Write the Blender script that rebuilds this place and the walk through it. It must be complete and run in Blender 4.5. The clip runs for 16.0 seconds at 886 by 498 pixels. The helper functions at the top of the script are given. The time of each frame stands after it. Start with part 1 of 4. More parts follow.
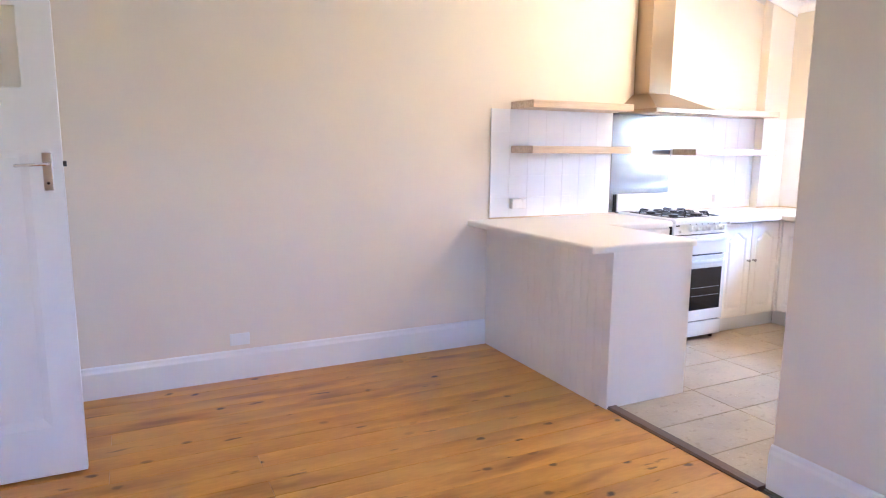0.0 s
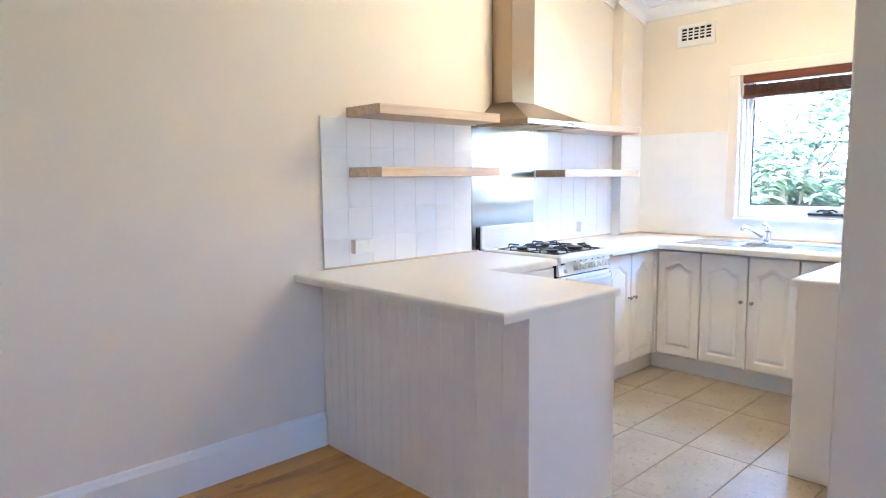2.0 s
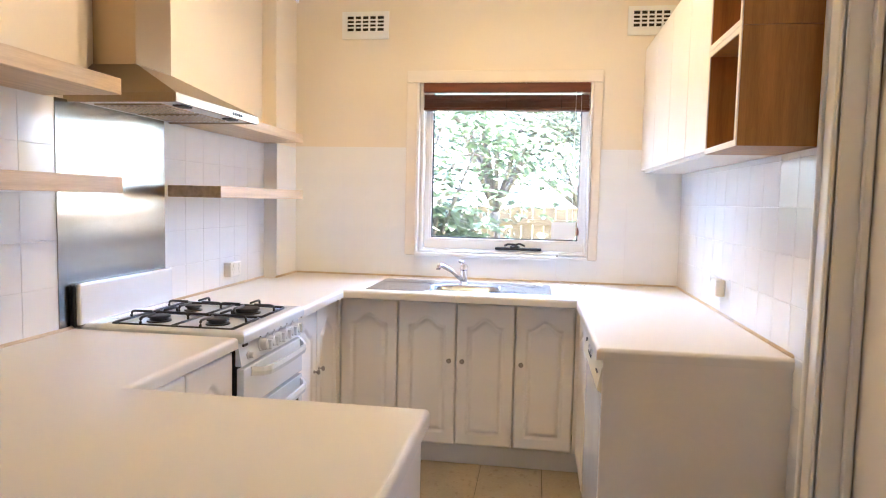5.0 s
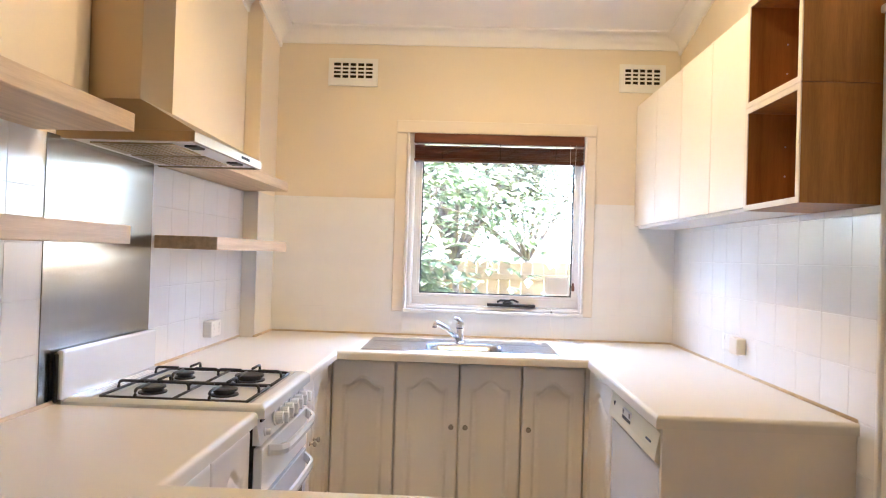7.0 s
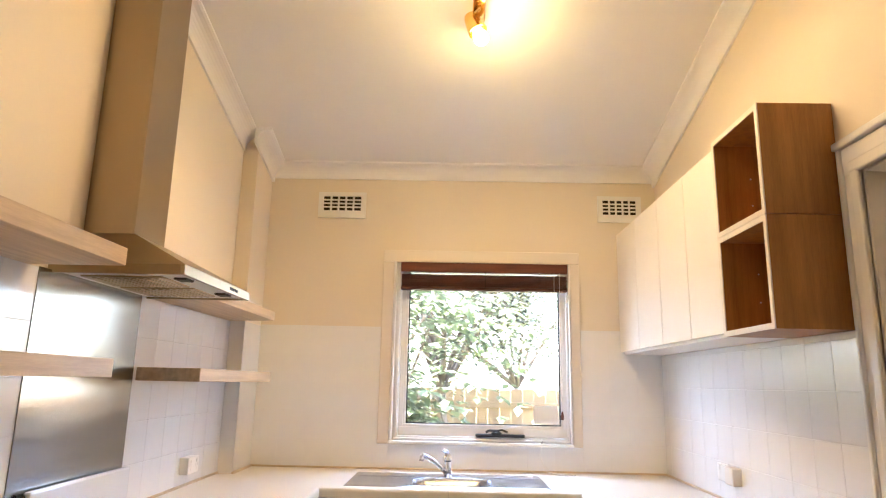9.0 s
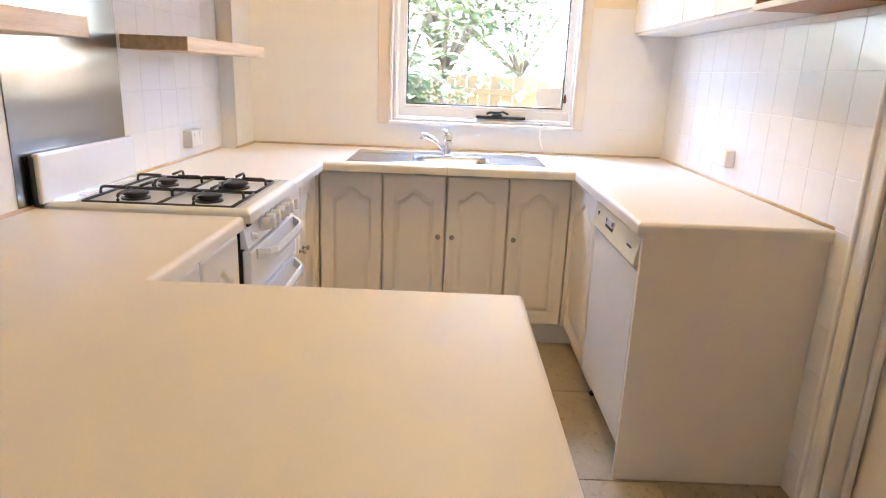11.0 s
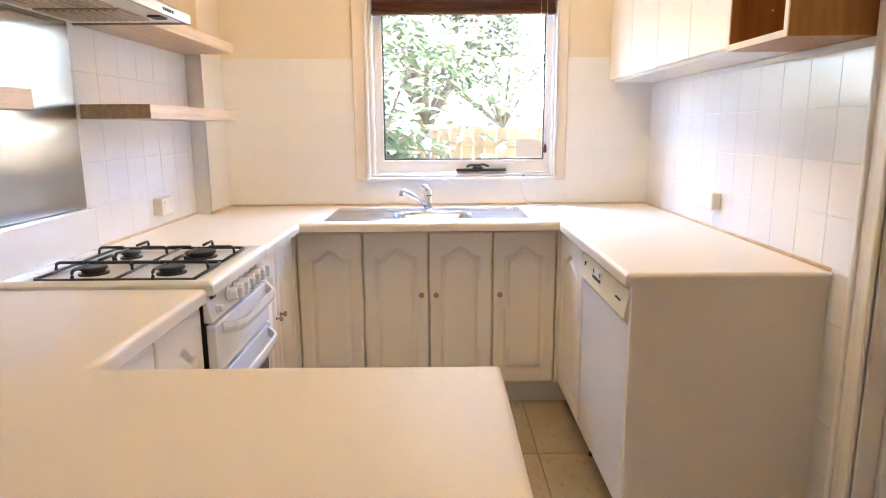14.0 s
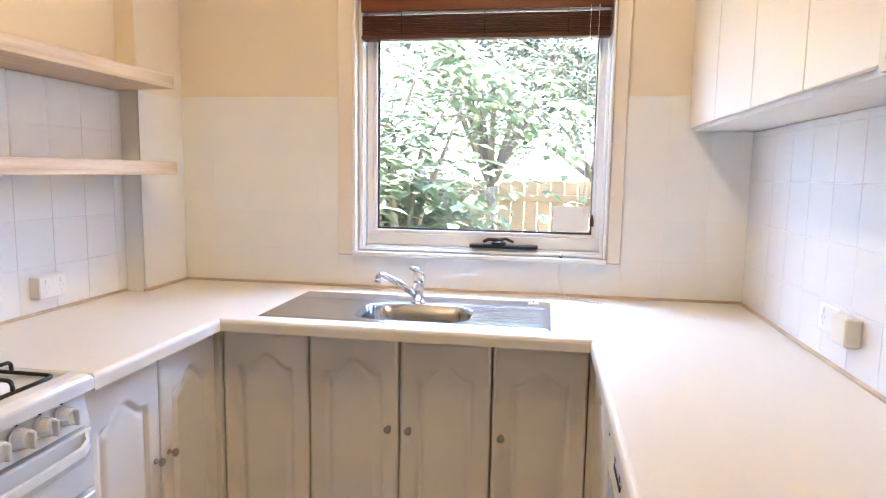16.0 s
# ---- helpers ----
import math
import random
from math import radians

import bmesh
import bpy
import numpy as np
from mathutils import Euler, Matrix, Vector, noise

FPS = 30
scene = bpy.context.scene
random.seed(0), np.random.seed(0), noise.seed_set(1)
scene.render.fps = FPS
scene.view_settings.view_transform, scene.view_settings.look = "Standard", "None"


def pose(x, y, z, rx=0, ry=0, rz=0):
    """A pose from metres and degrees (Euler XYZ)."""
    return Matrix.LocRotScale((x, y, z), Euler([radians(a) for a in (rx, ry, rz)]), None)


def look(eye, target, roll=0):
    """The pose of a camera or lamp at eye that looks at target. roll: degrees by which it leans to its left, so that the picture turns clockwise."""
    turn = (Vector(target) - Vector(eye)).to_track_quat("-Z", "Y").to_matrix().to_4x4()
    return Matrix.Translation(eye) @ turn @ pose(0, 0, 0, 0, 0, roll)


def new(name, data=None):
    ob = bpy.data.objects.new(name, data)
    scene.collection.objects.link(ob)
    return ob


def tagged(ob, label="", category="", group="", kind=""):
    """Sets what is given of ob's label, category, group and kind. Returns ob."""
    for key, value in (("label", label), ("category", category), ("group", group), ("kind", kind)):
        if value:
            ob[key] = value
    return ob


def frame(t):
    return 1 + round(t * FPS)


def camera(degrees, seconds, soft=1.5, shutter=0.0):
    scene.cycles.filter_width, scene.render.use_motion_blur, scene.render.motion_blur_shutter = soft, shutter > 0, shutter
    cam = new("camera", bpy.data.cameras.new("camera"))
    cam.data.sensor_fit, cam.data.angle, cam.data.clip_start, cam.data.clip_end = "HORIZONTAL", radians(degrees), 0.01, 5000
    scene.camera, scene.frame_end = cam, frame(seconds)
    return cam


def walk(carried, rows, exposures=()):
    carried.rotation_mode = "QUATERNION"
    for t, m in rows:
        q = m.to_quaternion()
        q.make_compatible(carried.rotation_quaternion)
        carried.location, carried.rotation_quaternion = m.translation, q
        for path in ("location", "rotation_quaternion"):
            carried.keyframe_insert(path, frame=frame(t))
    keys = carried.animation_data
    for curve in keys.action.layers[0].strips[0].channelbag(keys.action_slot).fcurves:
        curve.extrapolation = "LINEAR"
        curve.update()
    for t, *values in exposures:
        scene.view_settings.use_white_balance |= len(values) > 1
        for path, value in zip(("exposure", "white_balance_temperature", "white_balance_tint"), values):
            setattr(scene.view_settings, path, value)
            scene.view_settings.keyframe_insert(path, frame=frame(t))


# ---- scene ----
cam = camera(69.8, 16.0, 1.1)
PATH = [
    (0, (-0.049, 0.208, 1.382), (0.825, 1.98, 1.071), 0.5),
    (0.5, (0.054, 0.49, 1.359), (0.977, 2.245, 1.093), 0.1),
    (1, (0.136, 0.77, 1.35), (1.173, 2.463, 1.113), -0.2),
    (1.5, (0.249, 1.081, 1.351), (1.47, 2.648, 1.12), -0.9),
    (2, (0.456, 1.363, 1.348), (1.831, 2.798, 1.128), -0.6),
    (2.5, (0.637, 1.636, 1.342), (2.168, 2.904, 1.123), -0.0),
    (3, (0.83, 1.881, 1.341), (2.496, 2.969, 1.135), 0.3),
    (3.5, (1.07, 2.038, 1.349), (2.821, 2.984, 1.146), 0.4),
    (4, (1.214, 2.181, 1.35), (3.068, 2.904, 1.152), 0.7),
    (4.5, (1.327, 2.352, 1.356), (3.269, 2.798, 1.176), 0.8),
    (4.7, (1.362, 2.412, 1.357), (3.323, 2.762, 1.176), 1.0),
    (7, (1.552, 2.888, 1.355), (3.551, 2.947, 1.376), 1.8),
    (7.5, (1.514, 2.879, 1.381), (3.469, 2.932, 1.802), 1.9),
    (8, (1.499, 2.876, 1.393), (3.419, 2.913, 1.95), 1.3),
    (8.2, (1.499, 2.878, 1.389), (3.417, 2.912, 1.953), 1.2),
    (10.3, (1.578, 2.877, 1.334), (3.573, 2.893, 1.204), 1.7),
    (10.5, (1.581, 2.88, 1.332), (3.57, 2.893, 1.12), 1.9),
    (11, (1.587, 2.875, 1.31), (3.515, 2.882, 0.777), 2.3),
    (11.5, (1.592, 2.876, 1.296), (3.434, 2.877, 0.517), 2.5),
    (12, (1.586, 2.873, 1.29), (3.399, 2.871, 0.445), 2.7),
    (12.5, (1.589, 2.87, 1.294), (3.392, 2.86, 0.428), 2.5),
    (13, (1.59, 2.87, 1.305), (3.425, 2.855, 0.51), 1.7),
    (13.5, (1.613, 2.873, 1.313), (3.538, 2.856, 0.773), 0.6),
    (14, (1.695, 2.826, 1.314), (3.659, 2.817, 0.938), -0.4),
    (14.5, (1.886, 2.676, 1.329), (3.863, 2.715, 1.025), -0.5),
    (15, (2.108, 2.561, 1.328), (4.088, 2.638, 1.058), 0.2),
    (15.5, (2.423, 2.501, 1.367), (4.405, 2.624, 1.128), 0.7),
    (16, (2.637, 2.433, 1.373), (4.597, 2.753, 1.135), 0.9),
]
EXPOSURES = [
    (0.0, 6.05, 4500, 24), (1.0, 5.93, 4430, 19), (1.5, 5.73, 4350, 15), (2.5, 5.64, 4300, 14), (3.0, 5.5, 4500, 17), (3.5, 5.5, 4750, 19), (4.0, 5.5, 4850, 19), (4.5, 5.28, 5000, 20), (7.0, 5.0, 5300, 20), (8.0, 4.8, 5850, 21),
    (10.5, 5.0, 5400, 20), (12.5, 5.5, 5800, 21), (13.5, 5.36, 5650, 21), (14.0, 5.14, 5500, 21), (14.5, 5.1, 5450, 21), (15.5, 5.03, 5350, 20), (16.0, 4.88, 5300, 20),
]
walk(cam, [(t, look(eye, target, roll)) for t, eye, target, roll in PATH], EXPOSURES)

# ---- world, sun, lamps ----
world = bpy.data.worlds.new("world")
scene.world = world
world.use_nodes = True
wn = world.node_tree
sky = wn.nodes.new("ShaderNodeTexSky")
sky.sky_type = "NISHITA"
sky.air_density, sky.dust_density = 1.2, 2.0
sky.sun_disc = False
sky.sun_elevation, sky.sun_rotation = radians(71.5), radians(270)
wn.nodes["Background"].inputs[1].default_value = 0.15
wn.links.new(sky.outputs[0], wn.nodes["Background"].inputs[0])


def lamp(name, kind, m, energy, colour, **more):
    data = bpy.data.lights.new(name, kind)
    data.energy, data.color = energy, colour
    for key, value in more.items():
        if key == "angle":
            data.angle = value
        if key == "size":
            data.shape, data.size, data.size_y = "RECTANGLE", value[0], value[1]
        if key == "radius":
            data.shadow_soft_size = value
    ob = new(name, data)
    ob.matrix_world = m
    return ob


lamp("sun", "SUN", look((-3, 3.15, 9), (0, 3.2, 0)), 5.0, (1, 0.95, 0.86), angle=radians(0.6))
# added area lamps stand in for daylight at the kitchen and sitting room windows
lamp("sky_kitchen", "AREA", look((5.62, 2.68, 2.32), (4.0, 2.68, 0.9)), 2.0, (0.72, 0.87, 1.0), size=(1.1, 0.45))
# warm fill lamp just inside the unseen back window
lamp("fill_sitting_room", "AREA", look((0.65, -1.56, 1.5), (1.4, 4, 1.2)), 0.20, (1.0, 0.85, 0.78), size=(0.4, 0.8))
for place, aim in (((3.62, 2.80, 2.85), (2.6, 3.0, 0.9)), ((3.945, 2.77, 2.77), (3.5, 2.5, 0.0))):
    bulb_light = lamp("bulb_light", "SPOT", look(place, aim), 0.80, (1.0, 0.66, 0.30), radius=0.035)
    bulb_light.data.spot_size, bulb_light.data.spot_blend = radians(172), 0.35


# ---- materials ----
def material(name, colour, rough=0.5, metal=0.0, vary=0.06, scale=3.0, fine=60.0, bump=0.04, stretch=(1, 1, 1), dark=None, per_piece=0.0, spec=0.5, coat=0.0):
    """Base colour with variation at two scales, gloss variation and fine relief."""
    m = bpy.data.materials.new(name)
    m.use_nodes = True
    n, l = m.node_tree.nodes, m.node_tree.links
    b = n["Principled BSDF"]
    co = n.new("ShaderNodeTexCoord")
    mp = n.new("ShaderNodeMapping")
    mp.inputs["Scale"].default_value = stretch
    l.new(co.outputs["Object"], mp.inputs[0])
    big = n.new("ShaderNodeTexNoise")
    big.inputs["Scale"].default_value = scale
    big.inputs["Detail"].default_value = 5
    small = n.new("ShaderNodeTexNoise")
    small.inputs["Scale"].default_value = fine
    small.inputs["Detail"].default_value = 4
    for tex in (big, small):
        l.new(mp.outputs[0], tex.inputs["Vector"])
    add = n.new("ShaderNodeMath")
    add.operation = "MULTIPLY_ADD"
    add.inputs[1].default_value = 0.35
    l.new(small.outputs["Fac"], add.inputs[0])
    l.new(big.outputs["Fac"], add.inputs[2])
    ramp = n.new("ShaderNodeValToRGB")
    low = dark or tuple(c * (1 - vary) for c in colour)
    high = tuple(min(1, c * (1 + vary)) for c in colour)
    ramp.color_ramp.elements[0].position, ramp.color_ramp.elements[1].position = 0.45, 0.9
    ramp.color_ramp.elements[0].color, ramp.color_ramp.elements[1].color = (*low, 1), (*high, 1)
    l.new(add.outputs[0], ramp.inputs[0])
    out = ramp.outputs[0]
    if per_piece:
        info = n.new("ShaderNodeObjectInfo")
        rng = n.new("ShaderNodeMapRange")
        rng.inputs["To Min"].default_value, rng.inputs["To Max"].default_value = 1 - per_piece, 1 + per_piece
        l.new(info.outputs["Random"], rng.inputs[0])
        hsv = n.new("ShaderNodeHueSaturation")
        l.new(rng.outputs[0], hsv.inputs["Value"])
        l.new(out, hsv.inputs["Color"])
        out = hsv.outputs[0]
    l.new(out, b.inputs["Base Color"])
    rr = n.new("ShaderNodeMapRange")
    rr.inputs["To Min"].default_value, rr.inputs["To Max"].default_value = max(0.02, rough - 0.06), min(1, rough + 0.08)
    l.new(big.outputs["Fac"], rr.inputs[0])
    l.new(rr.outputs[0], b.inputs["Roughness"])
    b.inputs["Metallic"].default_value = metal
    b.inputs["Specular IOR Level"].default_value = spec
    b.inputs["Coat Weight"].default_value = coat
    if bump:
        bp = n.new("ShaderNodeBump")
        bp.inputs["Strength"].default_value = bump
        bp.inputs["Distance"].default_value = 0.004
        l.new(small.outputs["Fac"], bp.inputs["Height"])
        l.new(bp.outputs[0], b.inputs["Normal"])
    return m


def wood(name, light, dark, grain=(1, 14, 14), rough=0.4, knots=0.0, per_piece=0.0, coat=0.0):
    """Long-grained timber: stretched noise bands, pores, optional knots."""
    m = material(name, light, rough, 0, 0.1, 2.2, 30, 0.05, grain, dark, per_piece, coat=coat)
    if knots:
        n, l = m.node_tree.nodes, m.node_tree.links
        co = n.new("ShaderNodeTexCoord")
        info = n.new("ShaderNodeObjectInfo")
        shift = n.new("ShaderNodeVectorMath")
        shift.operation = "MULTIPLY_ADD"
        shift.inputs[1].default_value = (7.1, 3.3, 0)
        l.new(info.outputs["Random"], shift.inputs[0])
        mp = n.new("ShaderNodeMapping")
        mp.inputs["Scale"].default_value = (2.4, 3.7, 1)
        l.new(co.outputs["Object"], shift.inputs[2])
        wob = n.new("ShaderNodeTexNoise")
        wob.inputs["Scale"].default_value = 14
        l.new(shift.outputs[0], wob.inputs["Vector"])
        mixv = n.new("ShaderNodeVectorMath")
        mixv.operation = "MULTIPLY_ADD"
        mixv.inputs[1].default_value = (0.05, 0.03, 0.0)
        l.new(wob.outputs["Color"], mixv.inputs[0])
        l.new(shift.outputs[0], mixv.inputs[2])
        l.new(mixv.outputs[0], mp.inputs[0])
        vor = n.new("ShaderNodeTexVoronoi")
        vor.voronoi_dimensions = "2D"
        vor.inputs["Scale"].default_value = 1.0
        l.new(mp.outputs[0], vor.inputs["Vector"])
        rp = n.new("ShaderNodeValToRGB")
        rp.color_ramp.elements[0].position, rp.color_ramp.elements[1].position = 0.03, 0.07
        rp.color_ramp.elements[0].color, rp.color_ramp.elements[1].color = (knots, knots, knots, 1), (0, 0, 0, 1)
        l.new(vor.outputs["Distance"], rp.inputs[0])
        mix = n.new("ShaderNodeMix")
        mix.data_type = "RGBA"
        b = n["Principled BSDF"]
        src = b.inputs["Base Color"].links[0].from_socket
        pick = n.new("ShaderNodeSeparateColor")
        l.new(vor.outputs["Color"], pick.inputs[0])
        some = n.new("ShaderNodeMapRange")
        some.inputs["From Min"].default_value, some.inputs["From Max"].default_value = 0.35, 0.6
        l.new(pick.outputs[0], some.inputs[0])
        both = n.new("ShaderNodeMath")
        both.operation = "MULTIPLY"
        l.new(rp.outputs[0], both.inputs[0])
        l.new(some.outputs[0], both.inputs[1])
        l.new(both.outputs[0], mix.inputs[0])
        l.new(src, mix.inputs[6])
        mix.inputs[7].default_value = (0.022, 0.006, 0.002, 1)
        l.new(mix.outputs[2], b.inputs["Base Color"])
    return m


def glass(name, rough=0.0, tint=(1, 1, 1)):
    m = bpy.data.materials.new(name)
    m.use_nodes = True
    b = m.node_tree.nodes["Principled BSDF"]
    b.inputs["Base Color"].default_value = (*tint, 1)
    b.inputs["Roughness"].default_value = rough
    b.inputs["Transmission Weight"].default_value = 1
    b.inputs["IOR"].default_value = 1.45
    return m


def glow(name, colour, strength):
    m = bpy.data.materials.new(name)
    m.use_nodes = True
    b = m.node_tree.nodes["Principled BSDF"]
    b.inputs["Emission Color"].default_value = (*colour, 1)
    b.inputs["Emission Strength"].default_value = strength
    return m


def rippled(m, depth=0.010):
    """Adds the slow horizontal waviness of a thin metal sheet."""
    n, l = m.node_tree.nodes, m.node_tree.links
    b = n["Principled BSDF"]
    co, mp, wave, bp = n.new("ShaderNodeTexCoord"), n.new("ShaderNodeMapping"), n.new("ShaderNodeTexNoise"), n.new("ShaderNodeBump")
    mp.inputs["Scale"].default_value = (0.9, 1, 6)
    wave.inputs["Scale"].default_value, wave.inputs["Detail"].default_value = 1.0, 1.0
    bp.inputs["Strength"].default_value, bp.inputs["Distance"].default_value = 0.6, depth
    l.new(co.outputs["Object"], mp.inputs[0])
    l.new(mp.outputs[0], wave.inputs["Vector"])
    l.new(wave.outputs["Fac"], bp.inputs["Height"])
    l.new(b.inputs["Normal"].links[0].from_socket, bp.inputs["Normal"])
    l.new(bp.outputs[0], b.inputs["Normal"])
    return m


def flecked(m, colour, scale, stretch, low, high, amount, per_object=False):
    """Mixes flecks or stains of a second colour into the base colour, where a noise runs high."""
    n, l = m.node_tree.nodes, m.node_tree.links
    b = n["Principled BSDF"]
    co, mp, tex, rng, mix = (n.new("ShaderNode" + k) for k in ("TexCoord", "Mapping", "TexNoise", "MapRange", "Mix"))
    mp.inputs["Scale"].default_value = stretch
    tex.inputs["Scale"].default_value, tex.inputs["Detail"].default_value = scale, 3
    rng.inputs["From Min"].default_value, rng.inputs["From Max"].default_value, rng.inputs["To Max"].default_value = low, high, amount
    mix.data_type = "RGBA"
    l.new(co.outputs["Object"], mp.inputs[0])
    l.new(mp.outputs[0], tex.inputs["Vector"])
    if per_object:
        info, far = n.new("ShaderNodeObjectInfo"), n.new("ShaderNodeVectorMath")
        far.operation = "MULTIPLY"
        far.inputs[1].default_value = (31, 17, 5)
        l.new(info.outputs["Random"], far.inputs[0])
        l.new(far.outputs[0], mp.inputs["Location"])
    l.new(tex.outputs["Fac"], rng.inputs[0])
    l.new(rng.outputs[0], mix.inputs[0])
    l.new(b.inputs["Base Color"].links[0].from_socket, mix.inputs[6])
    mix.inputs[7].default_value = (*colour, 1)
    l.new(mix.outputs[2], b.inputs["Base Color"])
    return m


def leafy(m, share=0.5):
    """Lets part of the light shine through thin leaves."""
    n, l = m.node_tree.nodes, m.node_tree.links
    b = n["Principled BSDF"]
    thin, mix = n.new("ShaderNodeBsdfTranslucent"), n.new("ShaderNodeMixShader")
    l.new(b.inputs["Base Color"].links[0].from_socket, thin.inputs["Color"])
    mix.inputs[0].default_value = share
    l.new(b.outputs[0], mix.inputs[1])
    l.new(thin.outputs[0], mix.inputs[2])
    l.new(mix.outputs[0], n["Material Output"].inputs["Surface"])
    return m


WALL = material("cream_wall_paint", (0.78, 0.70, 0.58), 0.62, 0, 0.025, 1.6, 90, 0.06)
WHITE = material("white_gloss_paint", (0.82, 0.81, 0.79), 0.35, 0, 0.02, 2.5, 50, 0.03)
CEIL = material("white_ceiling_paint", (0.84, 0.83, 0.82), 0.8, 0, 0.02, 2, 80, 0.04)
TILE = material("white_glazed_tile", (0.84, 0.84, 0.84), 0.14, 0, 0.015, 5, 12, 0.05, per_piece=0.004)
GROUT = material("pale_grout", (0.84, 0.84, 0.83), 0.9, 0, 0.06, 8, 120, 0.2)
LAMINATE = material("cream_laminate", (0.79, 0.75, 0.68), 0.42, 0, 0.015, 1.2, 160, 0.015, spec=0.4)
DOORW = material("white_thermofoil", (0.88, 0.84, 0.78), 0.36, 0, 0.02, 3, 60, 0.02)
PANEL = material("cream_panel", (0.83, 0.775, 0.70), 0.42, 0, 0.02, 3, 60, 0.03)
KICK = material("grey_white_kickboard", (0.78, 0.77, 0.76), 0.4, 0, 0.03, 3, 60, 0.02)
ENAMEL = material("white_enamel", (0.80, 0.825, 0.86), 0.15, 0, 0.01, 4, 40, 0.01, coat=0.3)
PLASTIC = material("white_plastic", (0.82, 0.81, 0.78), 0.35, 0, 0.015, 10, 60, 0.01)
CREAMPL = material("aged_cream_plastic", (0.80, 0.76, 0.60), 0.35, 0, 0.02, 10, 60, 0.01)
STEEL = rippled(material("brushed_steel", (0.29, 0.275, 0.245), 0.2, 1, 0.04, 2, 40, 0.004, (1, 1, 12)))
STEELH = material("brushed_steel_hood", (0.37, 0.295, 0.20), 0.31, 1, 0.015, 0.6, 260, 0.012)
SINKM = material("satin_sink_steel", (0.52, 0.53, 0.56), 0.2, 1, 0.05, 6, 80, 0.03, (1, 8, 1))
CHROME = material("chrome", (0.80, 0.80, 0.82), 0.08, 1, 0.02, 5, 40, 0.0)
KNOB = material("pewter_knob", (0.42, 0.38, 0.34), 0.36, 1, 0.1, 30, 80, 0.05)
BLACK = material("black_enamel_iron", (0.018, 0.018, 0.02), 0.38, 0, 0.3, 30, 120, 0.1)
RUBBER = material("black_seal", (0.012, 0.012, 0.013), 0.6, 0, 0.2, 20, 80, 0.05)
OVENGLASS = material("dark_oven_glass", (0.012, 0.013, 0.016), 0.06, 0, 0.1, 4, 40, 0.0)
OAK = wood("pale_oak_veneer", (0.66, 0.53, 0.38), (0.50, 0.37, 0.24), (1.2, 22, 22), 0.42)
WALNUT = wood("walnut_veneer", (0.44, 0.21, 0.045), (0.27, 0.115, 0.022), (16, 16, 1.0), 0.37)
# blind timber darkened in colour for slats seen against the window light
SLAT_SHADE = wood("shaded_blind_slat", (0.10, 0.026, 0.010), (0.035, 0.009, 0.005), (12, 1.2, 12), 0.4)
REDWOOD = wood("red_brown_blind_timber", (0.17, 0.045, 0.017), (0.07, 0.016, 0.008), (12, 1.2, 12), 0.35)
PINE = wood("knotty_pine_board", (0.60, 0.295, 0.04), (0.42, 0.18, 0.02), (0.5, 2.4, 2.4), 0.33, 0.9, 0.05, 0.0)
flecked(PINE, (0.20, 0.07, 0.010), 2.6, (0.55, 2.2, 1), 0.54, 0.70, 0.75, True)
flecked(PINE, (0.05, 0.014, 0.004), 9, (0.5, 2.0, 1), 0.68, 0.74, 0.85, True)
flecked(PINE, (0.62, 0.36, 0.09), 1.4, (0.5, 1.6, 1), 0.52, 0.75, 0.6, True)
ARCHI = material("cream_gloss_paint", (0.80, 0.735, 0.65), 0.4, 0, 0.02, 2.5, 50, 0.03)
GAPW = material("dark_floor_gap", (0.06, 0.03, 0.015), 0.9, 0, 0.2, 10, 60, 0.1)
STRIP = wood("dark_threshold_timber", (0.12, 0.06, 0.03), (0.05, 0.022, 0.012), (14, 1.2, 14), 0.4)
FTILE = material("grey_stone_floor_tile", (0.37, 0.305, 0.205), 0.33, 0, 0.15, 5, 60, 0.05, per_piece=0.03)
flecked(FTILE, (0.16, 0.115, 0.06), 26, (1, 1.4, 1), 0.60, 0.70, 0.4, True)
flecked(FTILE, (0.62, 0.58, 0.50), 60, (1.6, 1, 1), 0.68, 0.74, 0.5, True)
FGROUT = material("dark_floor_grout", (0.15, 0.13, 0.10), 0.9, 0, 0.1, 12, 100, 0.2)
SILICON = material("aged_sealant", (0.62, 0.49, 0.33), 0.5, 0, 0.15, 12, 60, 0.05)
BRASS = material("polished_brass", (0.78, 0.50, 0.14), 0.16, 1, 0.05, 10, 60, 0.02)
# near-black that paints the shade inside small openings
CAVITY_SHADE = material("dark_cavity_shade", (0.02, 0.017, 0.014), 0.9, 0, 0.2, 8, 40, 0.0)
PANE = glass("clear_glass")
FROST = glass("frosted_glass", 0.45, (0.92, 0.95, 0.92))
BULB = glow("bulb_glow", (1.0, 0.68, 0.22), 4.5)
PALING = wood("weathered_fence_timber", (0.21, 0.13, 0.06), (0.15, 0.09, 0.042), (10, 10, 1.0), 0.8, 0.0, 0.15)
BARK = material("grey_brown_bark", (0.16, 0.12, 0.09), 0.9, 0, 0.3, 8, 40, 0.6, (3, 3, 1))
LEAF = leafy(material("mid_green_leaf", (0.13, 0.155, 0.085), 0.45, 0, 0.35, 3, 20, 0.05))
LEAF2 = leafy(material("grey_green_leaf", (0.155, 0.16, 0.11), 0.5, 0, 0.35, 3, 20, 0.05))
GRASS = material("dry_lawn", (0.13, 0.14, 0.05), 0.9, 0, 0.3, 2, 40, 0.5)
INK = material("dark_print", (0.03, 0.03, 0.035), 0.5, 0, 0.05, 10, 50, 0.0)


